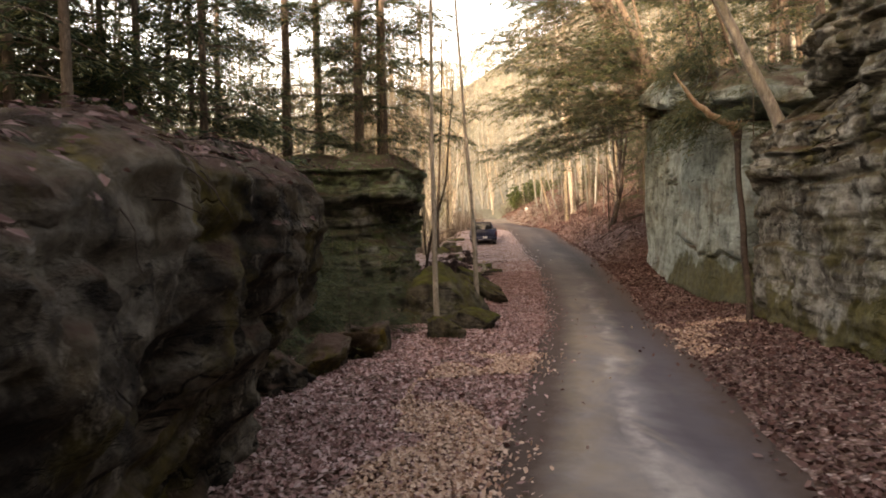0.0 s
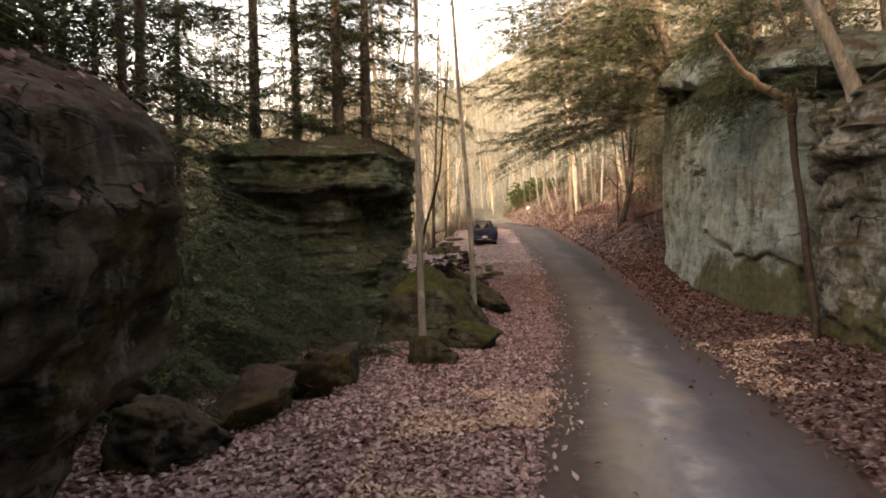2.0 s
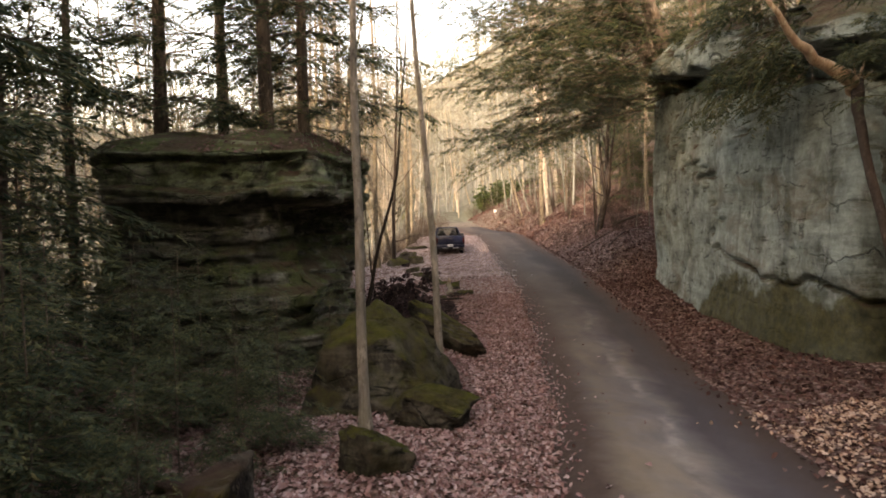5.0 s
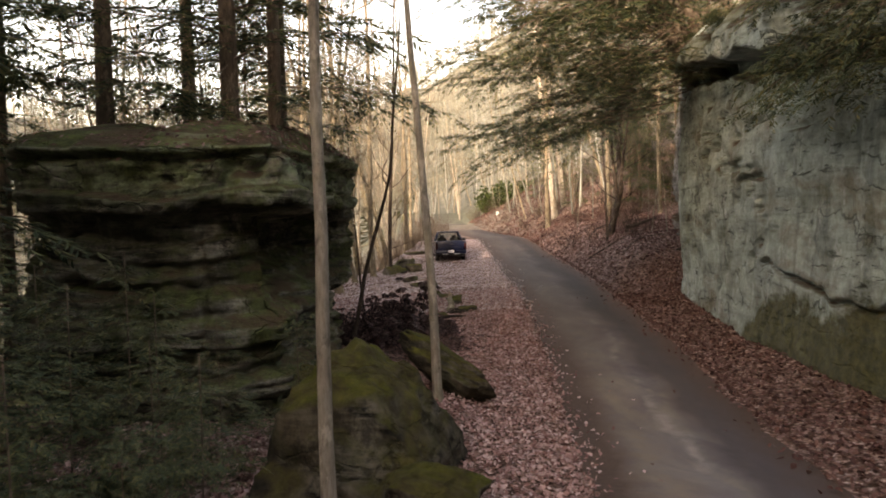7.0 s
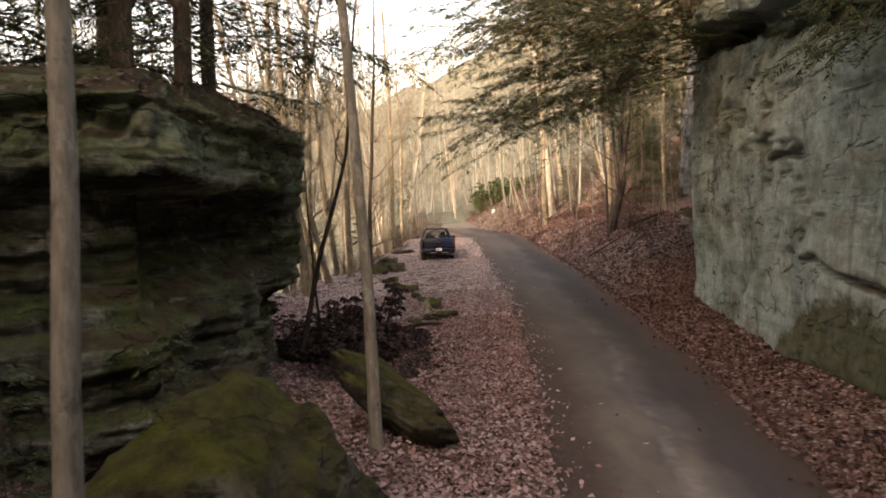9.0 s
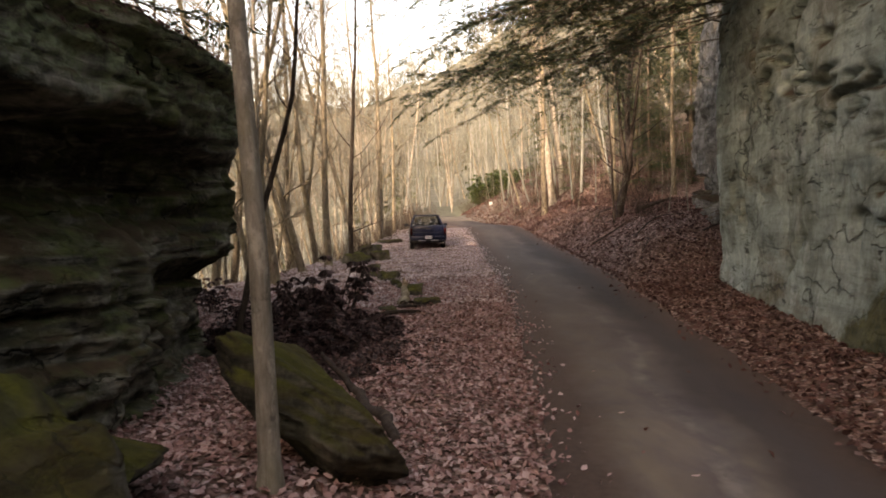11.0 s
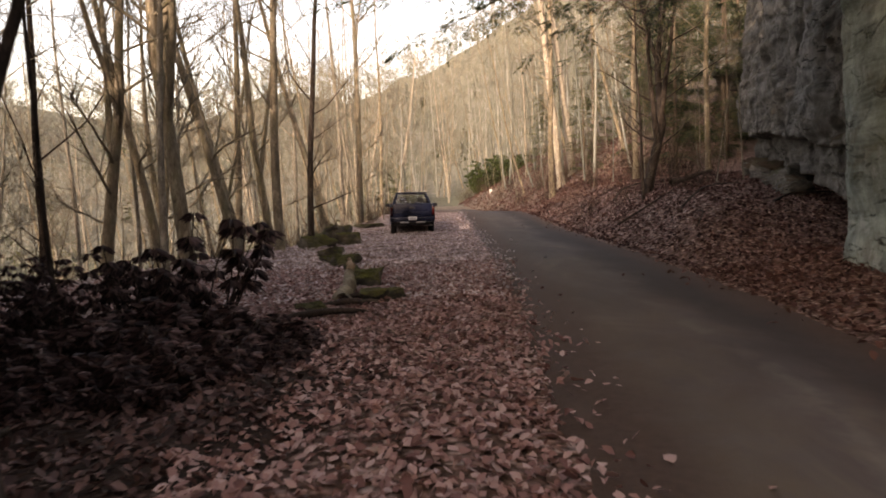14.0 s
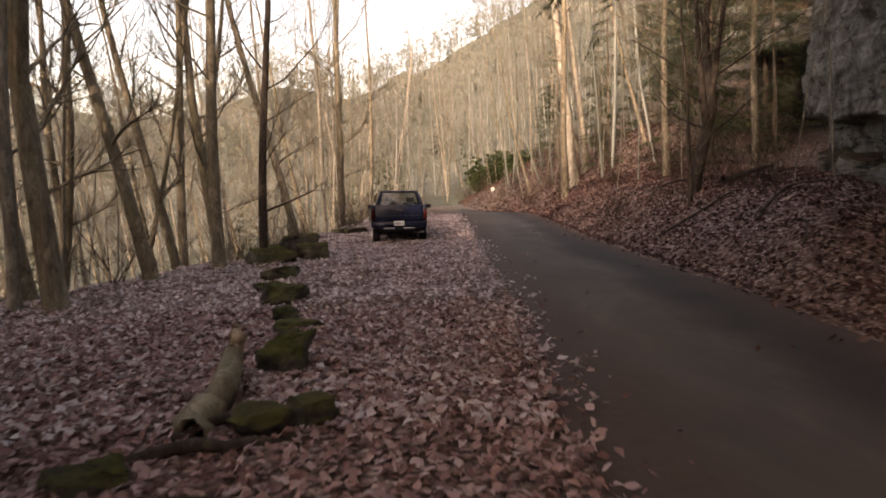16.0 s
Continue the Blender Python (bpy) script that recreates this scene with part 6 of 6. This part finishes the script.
plant("tree", bare_tree(71, 12, 0.14, (-0.48, -0.02), 0.4, 8, 0.03, M_BARK_GREY, 0.22, 4), 7.75, 15.6, 4.6, 0, 1, "grey tree leaning out from the wall top")
WOOD = ((((1.32, 24.0, 0.04), (1.1, 24.5, 0.16), (0.85, 24.9, 0.34), (0.8, 25.1, 0.36)), (0.045, 0.04, 0.03, 0.012)), (((1.6, 23.1, 0.02), (1.15, 23.3, 0.06), (0.7, 23.4, 0.03)), (0.05, 0.04, 0.02)),
        (((1.25, 24.3, 0.03), (1.4, 23.8, 0.07), (1.5, 23.3, 0.05), (1.72, 22.8, 0.06), (1.85, 22.2, 0.0)), (0.04, 0.06, 0.06, 0.07, 0.05)),
        (((1.6, 30.55, 0.03), (1.85, 30.68, 0.07), (2.15, 30.72, 0.05), (2.5, 30.9, 0.02)), (0.035, 0.045, 0.04, 0.02)),
        (((1.75, 30.95, 0.02), (2.05, 31.1, 0.08), (2.3, 31.15, 0.03)), (0.025, 0.035, 0.02)),
        (((1.2, 29.7, 0.02), (1.6, 29.85, 0.06), (2.1, 29.95, 0.05), (2.35, 30.15, 0.01)), (0.025, 0.045, 0.035, 0.015)),
        (((10.2, 40.2, 0.05), (11.2, 40.9, 0.12), (12.4, 41.2, 0.1)), (0.03, 0.025, 0.012)), (((9.6, 44.0, 0.03), (10.6, 43.4, 0.1), (11.3, 43.3, 0.06)), (0.035, 0.03, 0.012)), (((12.0, 38.6, 0.04), (12.9, 39.3, 0.1), (14.0, 39.2, 0.1)), (0.04, 0.03, 0.015)), (((10.9, 48.6, 0.05), (11.6, 49.4, 0.16), (12.7, 49.7, 0.12)), (0.04, 0.035, 0.02)), (((9.5, 37.4, 0.03), (10.0, 38.2, 0.07), (10.1, 38.9, 0.04)), (0.02, 0.018, 0.008)),
        (((12.5, 46.6, 0.15), (13.3, 46.9, 0.2), (14.3, 47.2, 0.35)), (0.13, 0.08, 0.05)))
for pts, rads in WOOD:
    o = Vector((pts[0][0], pts[0][1], gz(pts[0][0], pts[0][1])))
    ob = part("fallen_branch", limb_mesh("fallen_branch", [Vector((x, y, gz(x, y) + z)) - o for x, y, z in pts], rads, M_BARK_DARK))
    ob.location = o
    tagged(ob, "weathered fallen branch lying in the leaves", "branch", "fallen branches")

# broken stump with a pale torn top among the verge stones
stump = tagged(empty("stump", 1.88, 31.35, gz(1.88, 31.35)), "broken mossy stump with a pale torn top", "stump")
part("stem", limb_mesh("stem", [Vector(p) for p in ((-0.02, -0.45, -0.04), (0.0, -0.1, 0.06), (0.0, 0.3, 0.20), (0.0, 0.62, 0.36))], [0.13, 0.115, 0.09, 0.07], M_BARK_BROWN), stump)
part("torn_top", limb_mesh("torn_top", [Vector(p) for p in ((0.0, 0.60, 0.35), (0.01, 0.68, 0.43), (-0.01, 0.71, 0.51), (0.01, 0.72, 0.56))], [0.066, 0.058, 0.034, 0.008], M_DEADWOOD), stump, "pale torn wood")

# ---------------------------------------------------------------- shrubs
M_WILT = mat_leafy("wilted_dark_leaves", [(0.0, (0.020, 0.010, 0.010)), (0.6, (0.058, 0.031, 0.030)), (1.0, (0.21, 0.140, 0.135))], 0.5, 0.15)
M_EVER = mat_leafy("rhododendron_leaves", [(0.0, (0.018, 0.035, 0.012)), (0.6, (0.045, 0.075, 0.022)), (1.0, (0.10, 0.13, 0.035))], 0.4, 0.15)


def shrub(seed, stems, height, spread, mat, leaf=0.13, clusters=3, droop=0.9, per=16):
    rnd = random.Random(seed)
    wood, green = Soup(), Soup()
    for i in range(stems):
        a = rnd.uniform(0, 2 * math.pi)
        rr_ = spread * rnd.random() ** 0.6
        p = Vector((0.35 * rr_ * math.cos(a), 0.35 * rr_ * math.sin(a), -0.05))
        ln = height * rnd.uniform(0.5, 1.1)
        q = bent(rnd, p, Vector((rr_ * math.cos(a), rr_ * math.sin(a), height * 0.8)), ln, 5, 0.14, 0.05)
        wood.tube(q, tip(0.014, 5, 0.4), 4, False)
        for c in range(clusters):
            k = 5 - c if c < 3 else rnd.randint(2, 5)
            b = q[k] + Vector((rnd.uniform(-1, 1), rnd.uniform(-1, 1), rnd.uniform(-0.5, 0.5))) * (0.0 if c == 0 else 0.12)
            for j in range(per):
                w = rnd.uniform(0, 2 * math.pi)
                d = Vector((math.cos(w), math.sin(w), -droop + rnd.uniform(-0.3, 0.7))).normalized()
                sd = d.cross(Vector((math.sin(w), -math.cos(w), 0.6))).normalized()
                green.blade(b + d * 0.02, d, sd, leaf * rnd.uniform(0.7, 1.25), leaf * 0.36, 0.2)
    return wood.mesh("stem", M_BARK_DARK), green.mesh("foliage", mat, False)


WILT_A = shrub(1, 16, 1.25, 0.70, M_WILT, 0.14, 3, 1.1, 22)
WILT_B = shrub(2, 95, 0.52, 1.15, M_WILT, 0.13, 4, 0.5, 12)
for me, x, y, rz, s in ((WILT_A, 0.55, 29.1, 0, 1.1), (WILT_A, 0.15, 28.6, 130, 0.8), (WILT_A, -0.3, 28.2, 240, 0.65), (WILT_A, -0.85, 28.0, 60, 0.6), (WILT_A, -0.1, 29.4, 200, 0.7), (WILT_A, -1.5, 29.6, 130, 0.5), (WILT_A, -2.6, 31.5, 60, 0.7),
                        (WILT_B, 0.4, 28.3, 0, 1.0), (WILT_B, 0.3, 27.4, 30, 1.0), (WILT_B, -0.7, 27.2, 70, 0.9), (WILT_B, 1.0, 28.5, 150, 0.9), (WILT_B, -0.9, 27.9, 90, 0.9), (WILT_B, 0.9, 27.6, 200, 0.8), (WILT_B, 0.1, 27.8, 310, 1.0), (WILT_B, 1.5, 28.5, 200, 0.55), (WILT_B, 1.35, 27.9, 320, 0.6), (WILT_B, 0.7, 27.0, 40, 0.7), (WILT_B, -0.2, 26.8, 280, 0.75)):
    plant("shrub", me, x, y, None, rz, s, "wilted dark brown rhododendron among fallen leaves", "shrub", "wilted shrubs by the rock")
BUSH = shrub(3, 120, 3.0, 2.6, M_EVER, 0.26, 7, 0.3, 16)
for x, y, rz, s in ((11.9, 90.5, 0, 1.1), (13.3, 92, 60, 1.0), (11.0, 92.5, 100, 0.9)):
    plant("bush", BUSH, x, y, gz(x, y) - 0.9, rz, s, "dark evergreen rhododendron bush beside the bend", "bush", "evergreen bushes")
